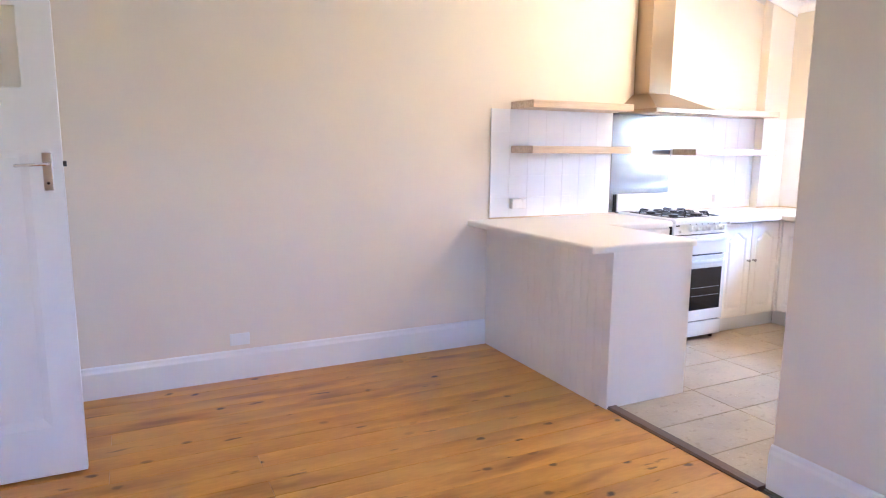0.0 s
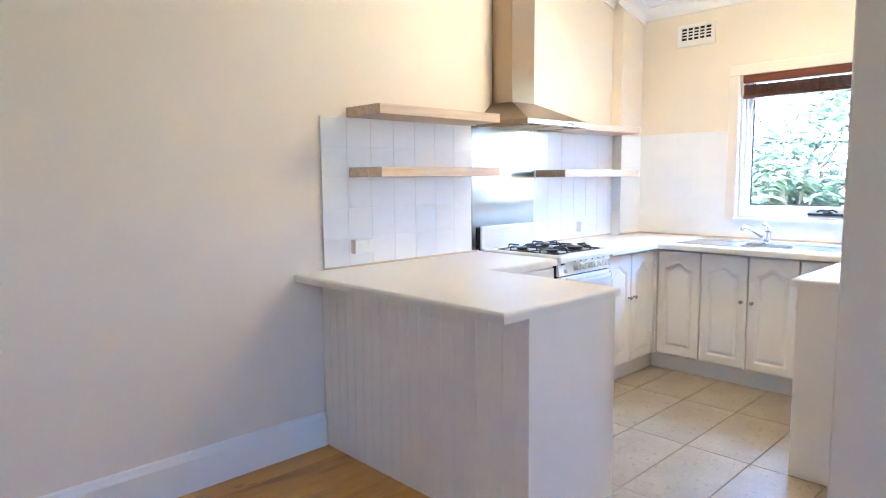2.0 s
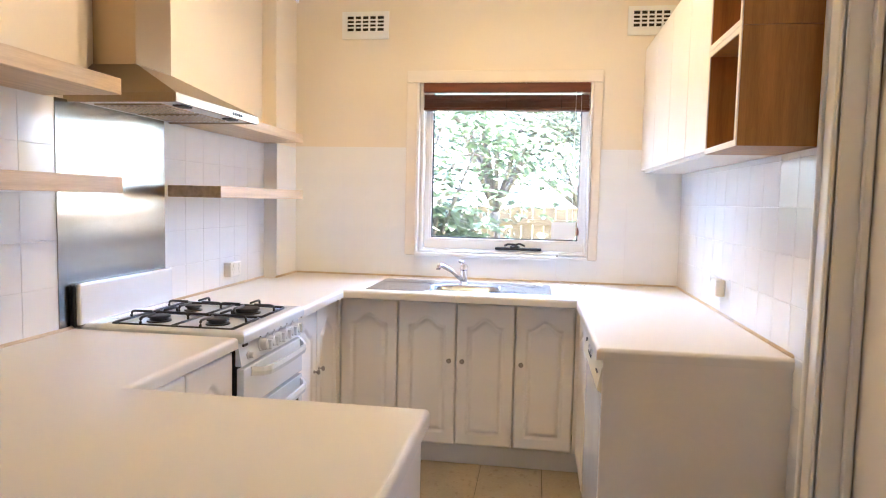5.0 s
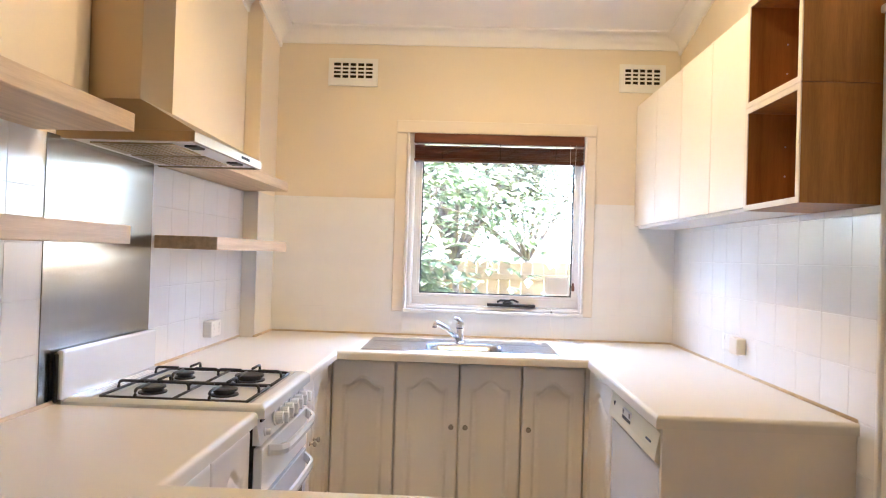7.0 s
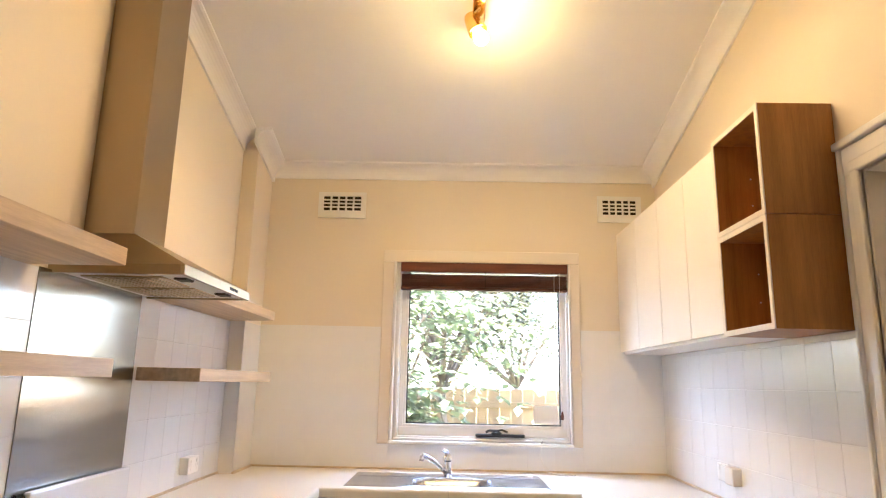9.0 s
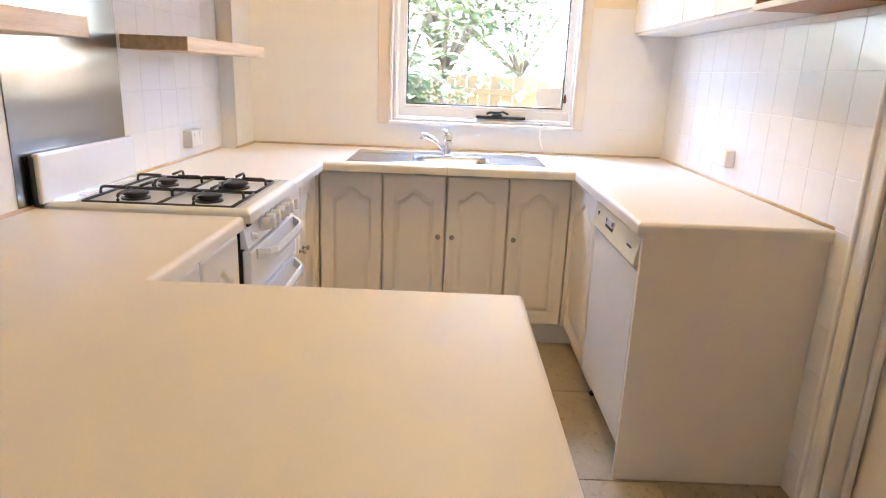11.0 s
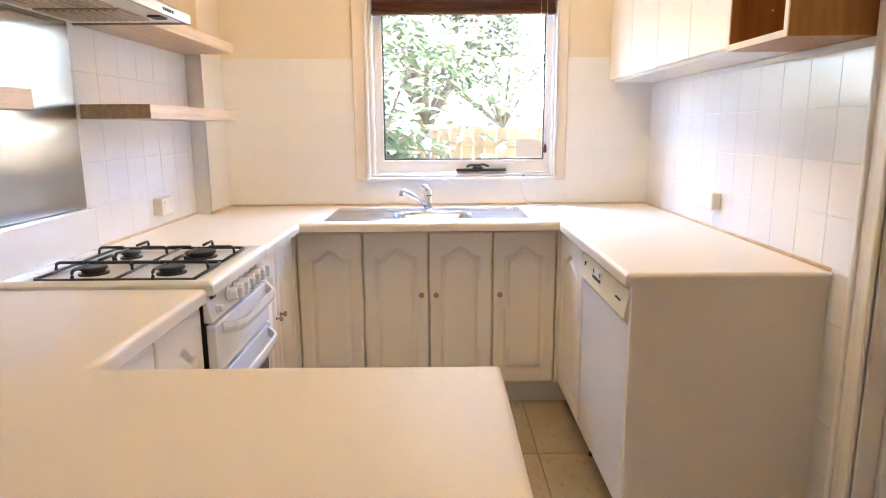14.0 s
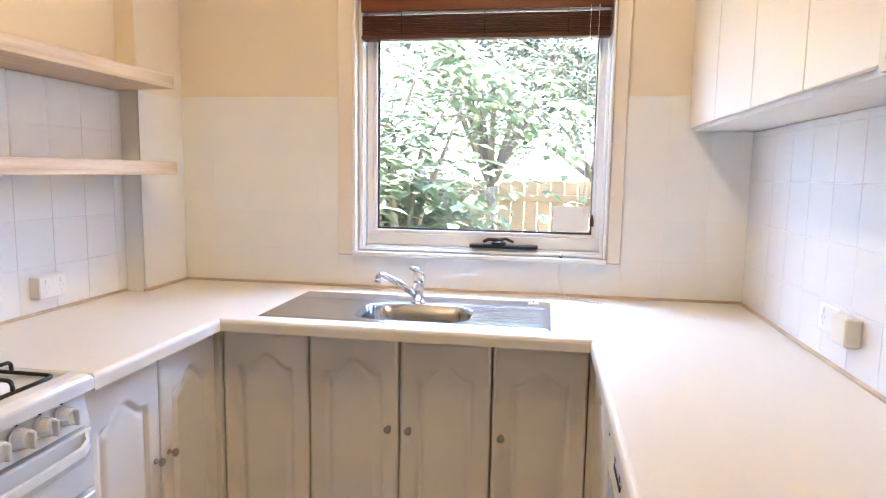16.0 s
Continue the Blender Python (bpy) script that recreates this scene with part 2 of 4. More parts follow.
# ---- mesh helpers ----
def finish(name, bm, mat, at=(0, 0, 0), smooth=False, parent=None):
    """A mesh object whose origin is at `at`; bm holds world coordinates."""
    bmesh.ops.recalc_face_normals(bm, faces=bm.faces)
    bmesh.ops.translate(bm, verts=bm.verts, vec=-Vector(at))
    me = bpy.data.meshes.new(name)
    bm.to_mesh(me)
    bm.free()
    me.materials.append(mat)
    if smooth:
        me.polygons.foreach_set("use_smooth", [True] * len(me.polygons))
    ob = new(name, me)
    if parent is None:
        ob.location = at
    else:
        ob.parent = parent
        ob.location = Vector(at) - parent_place(parent)
    return ob


def parent_place(p):
    place = p.location.copy()
    while p.parent:
        p = p.parent
        place = place + p.location
    return place


def add_box(bm, x0, x1, y0, y1, z0, z1, bevel=0.0, segments=1):
    made = bmesh.ops.create_cube(bm, size=1)["verts"]
    for v in made:
        v.co = ((x0 + x1) / 2 + v.co.x * (x1 - x0), (y0 + y1) / 2 + v.co.y * (y1 - y0), (z0 + z1) / 2 + v.co.z * (z1 - z0))
    if bevel:
        edges = list({e for v in made for e in v.link_edges})
        bmesh.ops.bevel(bm, geom=edges, offset=bevel, segments=segments, profile=0.5, affect="EDGES")


def add_tube(bm, points, radius, sides=8):
    """A round bar along points, closed at both ends."""
    pts = [Vector(p) for p in points]
    rings = []
    for i, p in enumerate(pts):
        way = (pts[min(i + 1, len(pts) - 1)] - pts[max(i - 1, 0)]).normalized()
        side = way.cross(Vector((0, 0, 1)))
        if side.length < 0.05:
            side = way.cross(Vector((1, 0, 0)))
        side.normalize()
        up = side.cross(way)
        r = radius[i] if isinstance(radius, (list, tuple)) else radius
        rings.append([bm.verts.new(p + r * (math.cos(a) * side + math.sin(a) * up)) for a in (2 * math.pi * k / sides for k in range(sides))])
    for a, b in zip(rings, rings[1:]):
        for k in range(sides):
            bm.faces.new((a[k], a[(k + 1) % sides], b[(k + 1) % sides], b[k]))
    bm.faces.new(rings[0])
    bm.faces.new(rings[-1])


def add_lathe(bm, centre, axis, profile, sides=20):
    """Profile rows (along, radius) turned about an axis."""
    axis = Vector(axis).normalized()
    side = axis.orthogonal().normalized()
    up = axis.cross(side)
    rings = []
    for h, r in profile:
        c = Vector(centre) + axis * h
        rings.append([bm.verts.new(c + max(r, 1e-4) * (math.cos(a) * side + math.sin(a) * up)) for a in (2 * math.pi * k / sides for k in range(sides))])
    for a, b in zip(rings, rings[1:]):
        for k in range(sides):
            bm.faces.new((a[k], a[(k + 1) % sides], b[(k + 1) % sides], b[k]))
    bm.faces.new(rings[0])
    bm.faces.new(rings[-1])


def add_prism(bm, outline, axis, a, b):
    """An outline of (u, v) drawn out along one axis from a to b."""
    def at(u, v, w):
        return {"x": (w, u, v), "y": (u, w, v), "z": (u, v, w)}[axis]
    one = [bm.verts.new(at(u, v, a)) for u, v in outline]
    two = [bm.verts.new(at(u, v, b)) for u, v in outline]
    n = len(outline)
    for k in range(n):
        bm.faces.new((one[k], one[(k + 1) % n], two[(k + 1) % n], two[k]))
    bm.faces.new(one)
    bm.faces.new(two)


def box(name, x0, x1, y0, y1, z0, z1, mat, bevel=0.0, parent=None, segments=1):
    bm = bmesh.new()
    add_box(bm, x0, x1, y0, y1, z0, z1, bevel, segments)
    return finish(name, bm, mat, ((x0 + x1) / 2, (y0 + y1) / 2, z0), parent=parent)


def boxes(name, rows, mat, bevel=0.0, parent=None):
    bm = bmesh.new()
    for r in rows:
        add_box(bm, *r, bevel)
    r = rows[0]
    return finish(name, bm, mat, ((r[0] + r[1]) / 2, (r[2] + r[3]) / 2, r[4]), parent=parent)


def tube(name, points, radius, mat, parent=None, sides=8):
    bm = bmesh.new()
    add_tube(bm, points, radius, sides)
    return finish(name, bm, mat, points[0], True, parent)


def lathe(name, centre, axis, profile, mat, parent=None, sides=20):
    bm = bmesh.new()
    add_lathe(bm, centre, axis, profile, sides)
    ob = finish(name, bm, mat, centre, False, parent)
    return ob


def thing(name, at, label, category, group=""):
    ob = new(name)
    ob.empty_display_size = 0.1
    ob.location = at
    return tagged(ob, label, category, group)


def bent(points, steps=6, r=0.02):
    """Rounds the corners of a polyline."""
    pts = [Vector(p) for p in points]
    out = [pts[0]]
    for a, b, c in zip(pts, pts[1:], pts[2:]):
        p, q = b + (a - b).normalized() * r, b + (c - b).normalized() * r
        for k in range(steps + 1):
            t = k / steps
            out.append(p * (1 - t) ** 2 + b * 2 * t * (1 - t) + q * t * t)
    return out + [pts[-1]]


# ---- large structure ----
WL, WX, WR = 4.05, 5.15, 1.69      # inner faces: hob wall, window wall, dishwasher wall
TOP = 2.63
tagged(box("wall_north", -1.3, 5.35, WL, WL + 0.2, -0.3, 3.6, WALL), "cream painted plaster wall behind cooker and shelves", "wall", kind="structure")
boxwin = [(WX, 5.35, 1.5, 2.20, -0.3, 3.6), (WX, 5.35, 3.212, WL, -0.3, 3.6), (WX, 5.35, 2.20, 3.212, -0.3, 1.05), (WX, 5.35, 2.20, 3.212, 2.045, 3.6)]
tagged(boxes("wall_east", boxwin, WALL), "cream painted plaster wall round the kitchen window", "wall", kind="structure")
boxr = [(3.30, WX, 1.5, WR, -0.3, 3.6), (2.40, 2.46, 1.5, WR, -0.3, 3.6), (2.46, 3.30, 1.5, WR, 2.0, 3.6)]
tagged(boxes("wall_south", boxr, WALL), "cream painted plaster wall with a doorway", "wall", kind="structure")
tagged(box("wall_nib", 2.27, 2.40, -1.6, 1.815, -0.3, 3.6, WALL, 0.006), "cream painted wall end beside the kitchen opening", "wall", kind="structure")
boxs = [(-1.3, 0.42, -1.75, -1.6, -0.3, 3.6), (0.92, 2.40, -1.75, -1.6, -0.3, 3.6), (0.42, 0.92, -1.75, -1.6, -0.3, 0.95), (0.42, 0.92, -1.75, -1.6, 2.05, 3.6)]
tagged(boxes("wall_back", boxs, WALL), "cream painted wall with a window opening", "wall", kind="structure")
boxw = [(-1.3, -1.15, -1.6, 3.17, -0.3, 3.6), (-1.3, -1.15, 4.01, WL, -0.3, 3.6), (-1.3, -1.15, 3.17, 4.01, 2.05, 3.6)]
tagged(boxes("wall_west", boxw, WALL), "cream painted wall with a doorway", "wall", kind="structure")
tagged(box("wall_hall", -2.0, -1.9, 2.5, 4.4, -0.3, 3.6, WALL), "cream painted hall wall beyond the doorway", "wall", kind="structure")
# unseen walls, added only to keep outside light from the doorway
tagged(boxes("wall_hall_light_stop", [(-2.0, -1.3, 2.4, 2.5, -0.3, 3.6), (-2.0, -1.3, 4.4, 4.5, -0.3, 3.6)], WALL), "unseen hall end walls added to stop light leaking in", "wall", kind="structure")
tagged(box("wall_store", 2.3, 3.5, 1.35, 1.45, -0.3, 3.6, WALL), "plain wall closing behind the kitchen door", "wall", kind="structure")
RAKE = 0.26


def rake(ob):
    """Leans a mesh along the slope of the kitchen ceiling."""
    for v in ob.data.vertices:
        v.co.z += RAKE * (5.06 - (v.co.x + ob.location.x))
    return ob


PEAK = TOP + RAKE * (5.06 - 2.3)
tagged(rake(box("ceiling_kitchen", 2.3, 5.35, 1.4, 4.25, TOP, TOP + 0.1, CEIL)), "white painted raked plaster ceiling", "ceiling", kind="structure")
tagged(box("ceiling_sitting_room", -2.0, 2.3, -1.75, 4.4, PEAK, PEAK + 0.12, CEIL), "white painted flat plaster ceiling", "ceiling", kind="structure")
# boxed pipe chase in the corner
tagged(box("wall_chase", 4.85, WX, 3.965, WL, 0.0, TOP + 0.08, WALL, 0.003), "cream painted boxed pipe chase in the corner", "wall", kind="structure")


def cove(name, axis, a, b, wall, side):
    """A plaster cornice: stepped cove between wall and ceiling. side: way into the room."""
    rows = [(0, TOP), (0.0, TOP - 0.085), (0.012, TOP - 0.085), (0.014, TOP - 0.072)]
    for k in range(7):
        t = k / 6 * math.pi / 2
        rows.append((0.014 + 0.058 * (1 - math.cos(t)), TOP - 0.072 + 0.058 * math.sin(t)))
    rows += [(0.078, TOP - 0.014), (0.09, TOP - 0.010), (0.09, TOP)]
    rows[0] = (0, TOP + 0.02)
    rows[-1] = (0.09, TOP + 0.02)
    bm = bmesh.new()
    add_prism(bm, [(wall + side * u, v) for u, v in rows], axis, a, b)
    return tagged(finish(name, bm, CEIL, (0, 0, TOP)), "white plaster cove cornice", "cornice", kind="structure")


cove("trim_cornice_east", "y", WR, WL, WX, -1)
rake(cove("trim_cornice_north", "x", 2.3, 4.84, WL, -1))
rake(cove("trim_cornice_south", "x", 2.40, WX, WR, 1))
rake(cove("trim_cornice_chase", "x", 4.76, WX, 3.965, -1))


# skirtings
def skirting(name, axis, a, b, wall, side, height=0.18):
    rows = [(0, 0.0), (0.02, 0.0), (0.02, height - 0.035), (0.014, height - 0.02), (0.012, height - 0.006), (0.006, height), (0, height)]
    bm = bmesh.new()
    add_prism(bm, [(wall + side * u, v) for u, v in rows], axis, a, b)
    return tagged(finish(name, bm, WHITE, (0, 0, 0)), "tall white painted timber skirting board", "skirting", kind="structure")


skirting("baseboard_north", "x", -1.15, 2.18, WL, -1)
skirting("baseboard_nib", "y", -1.6, 1.815, 2.27, -1, 0.19)
skirting("baseboard_west", "y", -1.6, 3.10, -1.15, 1)
skirting("baseboard_back", "x", -1.13, 2.25, -1.6, 1)

# sitting room window behind the walk
boxes_w = [(0.42, 0.92, -1.7, -1.64, 0.95, 1.0), (0.42, 0.92, -1.7, -1.64, 2.0, 2.05), (0.42, 0.46, -1.7, -1.64, 1.0, 2.0), (0.88, 0.92, -1.7, -1.64, 1.0, 2.0)]
tagged(boxes("window_2", boxes_w, WHITE, 0.004), "white timber window frame of the sitting room", "window", kind="structure")

# kitchen window architrave: flat boards, butted
arch = [(WX - 0.022, WX, 2.15, 2.203, 1.036, 2.045), (WX - 0.022, WX, 3.213, 3.276, 1.036, 2.045), (WX - 0.024, WX, 2.15, 3.276, 2.045, 2.115)]
tagged(boxes("trim_window", arch, ARCHI, 0.003), "cream painted window architrave", "architrave", kind="structure")

win = thing("window_1", (5.19, 2.69, 1.045), "white aluminium awning window with one clear pane", "window")
tagged(win, kind="structure")
boxes("frame", [(5.155, 5.24, 2.20, 3.212, 1.05, 1.075), (5.155, 5.24, 2.20, 2.222, 1.075, 2.045), (5.155, 5.24, 3.168, 3.212, 1.075, 2.045), (5.155, 5.24, 2.222, 3.168, 2.02, 2.045)], WHITE, 0.002, win)
boxes("outer_lip", [(5.112, 5.155, 2.2045, 2.2165, 1.052, 2.044), (5.112, 5.155, 3.196, 3.2115, 1.052, 2.044), (5.104, 5.15, 2.2045, 3.2115, 1.034, 1.052)], WHITE, 0.003, win)
boxes("inner_lip", [(5.140, 5.155, 2.2175, 2.230, 1.067, 2.02), (5.140, 5.155, 3.172, 3.188, 1.067, 2.02), (5.135, 5.155, 2.2175, 3.188, 1.056, 1.067)], WHITE, 0.002, win)
boxes("sash", [(5.17, 5.215, 2.225, 3.165, 1.078, 1.125), (5.17, 5.215, 2.225, 2.25, 1.125, 2.018), (5.17, 5.215, 3.085 + 0.055, 3.165, 1.125, 2.018), (5.17, 5.215, 2.25, 3.14, 1.99, 2.018)], WHITE, 0.002, win)
boxes("bead", [(5.175, 5.205, 2.25, 3.14, 1.125, 1.14), (5.175, 5.205, 2.25, 2.26, 1.14, 1.99), (5.175, 5.205, 3.125, 3.14, 1.14, 1.99)], WHITE, 0.002, win)
boxes("seal", [(5.186, 5.20, 2.26, 3.125, 1.14, 1.147), (5.186, 5.20, 2.26, 2.266, 1.147, 1.99), (5.186, 5.20, 3.118, 3.125, 1.147, 1.99)], RUBBER, 0, win)
pane = box("pane", 5.19, 5.194, 2.266, 3.118, 1.147, 1.99, PANE, 0, win)
pane.visible_shadow = False
boxes("winder_base", [(5.137, 5.168, 2.465, 2.735, 1.079, 1.094)], RUBBER, 0.003, win)
bm = bmesh.new()
add_lathe(bm, (5.155, 2.62, 1.09), (0, 0, 1), [(0, 0.03), (0.012, 0.028), (0.02, 0.012), (0.026, 0.01)], 14)
add_tube(bm, [(5.15, 2.62, 1.112), (5.14, 2.59, 1.118), (5.135, 2.56, 1.106)], 0.006, 6)
add_tube(bm, [(5.15, 2.62, 1.112), (5.14, 2.66, 1.114), (5.14, 2.68, 1.104)], 0.007, 6)
finish("winder", bm, RUBBER, (5.155, 2.62, 1.09), parent=win)
tagged(box("window_sticker", 5.1865, 5.1885, 2.272, 2.41, 1.15, 1.25, PLASTIC, 0.0), "small plain white sticker on the window pane", "sticker")

# timber venetian blind drawn up
blind = thing("venetian_blind", (5.125, 2.695, 1.885), "red-brown timber venetian blind drawn up on the window", "blind")
box("headrail", 5.10, 5.118, 2.222, 3.172, 1.985, 2.04, REDWOOD, 0.003, blind)
# slats and bottom rail carry their backlit shade in the colour
zz = 1.902
for k in range(11):
    box("slat", 5.098 + 0.002 * (k % 2), 5.146, 2.225 + 0.002 * (k % 3), 3.168 - 0.002 * (k % 2), zz, zz + 0.0045, SLAT_SHADE, 0.0012, blind)
    zz += 0.0064
box("bottom_rail", 5.096, 5.146, 2.224, 3.17, 1.882, 1.90, SLAT_SHADE, 0.004, blind)
for yy in (2.38, 2.69, 3.01):
    tube("ladder_cord", [(5.097, yy, 1.884), (5.095, yy, 1.94), (5.1, yy, 1.99)], 0.0018, RUBBER, blind, 5)
for yy in (2.27, 2.30):
    tube("pull_cord", [(5.094, yy, 1.99), (5.09, yy + 0.002, 1.6), (5.092, yy - 0.003, 1.22)], 0.0012, PLASTIC, blind, 5)
lathe("tassel", (5.092, 2.267, 1.18), (0, 0, 1), [(0, 0.008), (0.02, 0.009), (0.045, 0.004)], REDWOOD, blind, 8)
tagged(tube("cord", bent([(5.125, 2.375, 1.08), (5.115, 2.385, 0.98), (5.07, 2.36, 0.909), (5.03, 2.30, 0.907), (5.0, 2.25, 0.907), (4.985, 2.235, 0.908), (5.0, 2.22, 0.908)], 5, 0.03), 0.0022, PLASTIC), "thin pale cord hanging from the sill onto the worktop", "cord")
tagged(lathe("cord_end", (5.125, 2.376, 1.035), (0, 0, 1), [(0, 0.004), (0.015, 0.006), (0.03, 0.003)], RUBBER), "small dark toggle on the sill cord", "toggle")


def wall_vent(y0, y1, z0=2.305, z1=2.462):
    v = thing("air_vent", (WX, (y0 + y1) / 2, z0), "white plaster air vent grille high on the wall", "vent", "wall vents")
    ny, nz = 5, 4
    x0, x1 = WX - 0.012, WX
    iy0, iy1, iz0, iz1 = y0 + 0.03, y1 - 0.03, z0 + 0.045, z1 - 0.025
    rows = [(x0, x1, y0, y1, z0, iz0), (x0, x1, y0, y1, iz1, z1), (x0, x1, y0, iy0, iz0, iz1), (x0, x1, iy1, y1, iz0, iz1)]
    for k in range(1, ny):
        c = iy0 + (iy1 - iy0) * k / ny
        rows.append((x0 + 0.001, x1, c - 0.005, c + 0.005, iz0, iz1))
    boxes("surround", rows, WHITE, 0.0, v)
    for k in range(1, nz):
        c = iz0 + (iz1 - iz0) * k / nz
        box("louvre", x0 + 0.002, x1 - 0.002, iy0, iy1, c - 0.004, c + 0.004, WHITE, 0.0, v)
    # flat dark sheet behind the louvres, painted as the shade of a hollow
    box("recess_shade", x1 - 0.003, x1 + 0.001, iy0 - 0.001, iy1 + 0.001, iz0 - 0.001, iz1 + 0.001, CAVITY_SHADE, 0, v)
    return v


wall_vent(3.396, 3.678)
wall_vent(1.775, 2.03)

# doorway in the dishwasher wall: architrave, jamb and closed door


def architrave(name, legs):
    bm = bmesh.new()
    for r in legs:
        add_box(bm, *r, 0.006, 2)
    return tagged(finish(name, bm, WHITE, (3.35, WR, 0)), "white painted moulded door architrave", "architrave", kind="structure")


architrave("trim_door", [(3.288, 3.372, WR, WR + 0.016, 0.0, 2.08), (3.288, 3.325, WR, WR + 0.023, 0.0, 2.03), (3.355, 3.374, WR, WR + 0.027, 0.0, 2.08), (2.42, 3.3705, WR, WR + 0.0185, 1.992, 2.079), (2.42, 3.3235, WR, WR + 0.0255, 1.992, 2.029), (2.42, 3.384, WR, WR + 0.032, 2.08, 2.105),
                        (3.285, 3.3005, 1.52, WR + 0.004, 0.0, 1.998), (3.265, 3.284, 1.61, 1.635, 0.0, 1.985), (2.46, 3.285, 1.52, WR + 0.004, 1.985, 1.999)])
kd = thing("door_1", (2.87, 1.55, 0.015), "cream painted closed door with a weather bar at the foot", "door")
tagged(kd, kind="structure")
box("leaf", 2.47, 3.282, 1.565, 1.603, 0.02, 1.98, PANEL, 0.003, kd)
box("weather_bar", 2.48, 3.262, 1.603, 1.620, 0.025, 0.11, WHITE, 0.008, kd, 2)
# dark-coloured strip stands in for the shaded gap at the door's foot
tagged(box("door_gap_strip", 2.46, 3.285, 1.50, 1.66, -0.02, 0.004, STRIP), "dark strip put in for the shaded gap under the closed door", "sill", kind="structure")


# open sitting room door
def room_door():
    d = thing("door_2", (-0.7, 3.18, 0.012), "white painted panelled door with frosted glass, standing open", "door")
    tagged(d, kind="structure")
    x0, x1, y0, y1 = -1.10, -0.282, 3.16, 3.2
    st = 0.115
    z1 = 2.02
    boxes("leaf_frame", [(x0, x0 + st, y0, y1, 0.012, z1), (x1 - st, x1, y0, y1, 0.012, z1), (x0 + st, x1 - st, y0, y1, 0.012, 0.225), (x0 + st, x1 - st, y0, y1, 1.365, 1.60), (x0 + st, x1 - st, y0, y1, 1.90, z1)], WHITE, 0.0, d)
    bm = bmesh.new()
    a, b, c, e = x0 + st, x1 - st, 0.225, 1.365
    for s, t in ((y0 + 0.012, y0), ):
        outer = [(a, c), (b, c), (b, e), (a, e)]
        inner = [(a + 0.03, c + 0.035), (b - 0.03, c + 0.035), (b - 0.03, e - 0.03), (a + 0.03, e - 0.03)]
        vo = [bm.verts.new((u, t + 0.002, v)) for u, v in outer]
        vi = [bm.verts.new((u, s, v)) for u, v in inner]
        for k in range(4):
            bm.faces.new((vo[k], vo[(k + 1) % 4], vi[(k + 1) % 4], vi[k]))
        bm.faces.new(vi)
    add_box(bm, a, b, y0 + 0.016, y1 - 0.01, c, e)
    finish("panel", bm, WHITE, (a, y0, c), parent=d)
    box("glass_pane", a, b, y0 + 0.016, y0 + 0.022, 1.60, 1.90, FROST, 0, d)
    bm = bmesh.new()
    add_box(bm, -0.352, -0.318, y0 - 0.004, y0, 1.205, 1.355, 0.0015)
    finish("back_plate", bm, CHROME, (-0.335, y0, 1.2), parent=d)
    tube("lever", bent([(-0.335, y0, 1.31), (-0.335, y0 - 0.04, 1.31), (-0.44, y0 - 0.045, 1.305)], 4, 0.012), 0.0065, CHROME, d, 8)
    box("latch", x1, x1 + 0.012, y0 + 0.012, y0 + 0.028, 1.30, 1.322, INK, 0.002, d)
    # surface disc coloured dark for the shade in the hole
    lathe("key_hole", (-0.335, y0 - 0.0045, 1.235), (0, -1, 0), [(0, 0.006), (0.001, 0.005)], CAVITY_SHADE, d, 10)


room_door()


# power points
def power_point(m, double=True, wide=0.115, high=0.072, block=0.0):
    """Built facing -y at the origin, then set by m."""
    o = thing("power_point", (0, 0, 0), "white double power point on the wall", "power point", "power points")
    if block:
        box("mounting_block", -wide / 2, wide / 2, -0.009, block, -high / 2, high / 2, PLASTIC, 0.003, o)
    box("plate", -wide / 2, wide / 2, -0.010, 0, -high / 2, high / 2, PLASTIC, 0.003, o)
    for s in ((-1, 1) if double else (0,)):
        cx = s * wide * 0.27
        box("rocker", cx - 0.006, cx + 0.006, -0.0135, -0.010, high * 0.16, high * 0.36, PLASTIC, 0.001, o)
        boxes("pin_holes", [(cx - 0.010, cx - 0.0075, -0.0112, -0.0095, -0.004, 0.006), (cx + 0.0075, cx + 0.010, -0.0112, -0.0095, -0.004, 0.006), (cx - 0.0012, cx + 0.0012, -0.0112, -0.0095, -0.020, -0.011)], KICK, 0, o)
    o.matrix_basis = m
    return o


power_point(pose(0.49, WL, 0.245))
power_point(pose(2.42, WL - 0.042, 1.005), block=0.03)
power_point(pose(4.43, WL - 0.042, 0.99), block=0.03)
power_point(pose(4.375, WR + 0.012, 1.015, 0, 0, 180))
sw = thing("switch_box", (4.33, WR, 1.0), "cream surface-mounted switch box on tiles", "switch")
box("body", 4.215, 4.292, WR + 0.012, WR + 0.05, 0.98, 1.05, PANEL, 0.004, sw)

# ---- worktops ----
ZT, ZB = 0.90, 0.862


def worktop(name, outline, label, z0=ZB, z1=ZT):
    bm = bmesh.new()
    add_prism(bm, outline, "z", z0, z1)
    bmesh.ops.recalc_face_normals(bm, faces=bm.faces)
    edges = [e for e in bm.edges if all(v.co.z > z1 - 1e-4 for v in e.verts) and not any(4.5 < v.co.x < 4.9 and 2.6 < v.co.y < 3.1 for v in e.verts)]
    bmesh.ops.bevel(bm, geom=edges, offset=0.014, segments=5, profile=0.5, affect="EDGES")
    return tagged(finish(name, bm, LAMINATE, (outline[0][0], outline[0][1], z0)), label, "worktop")


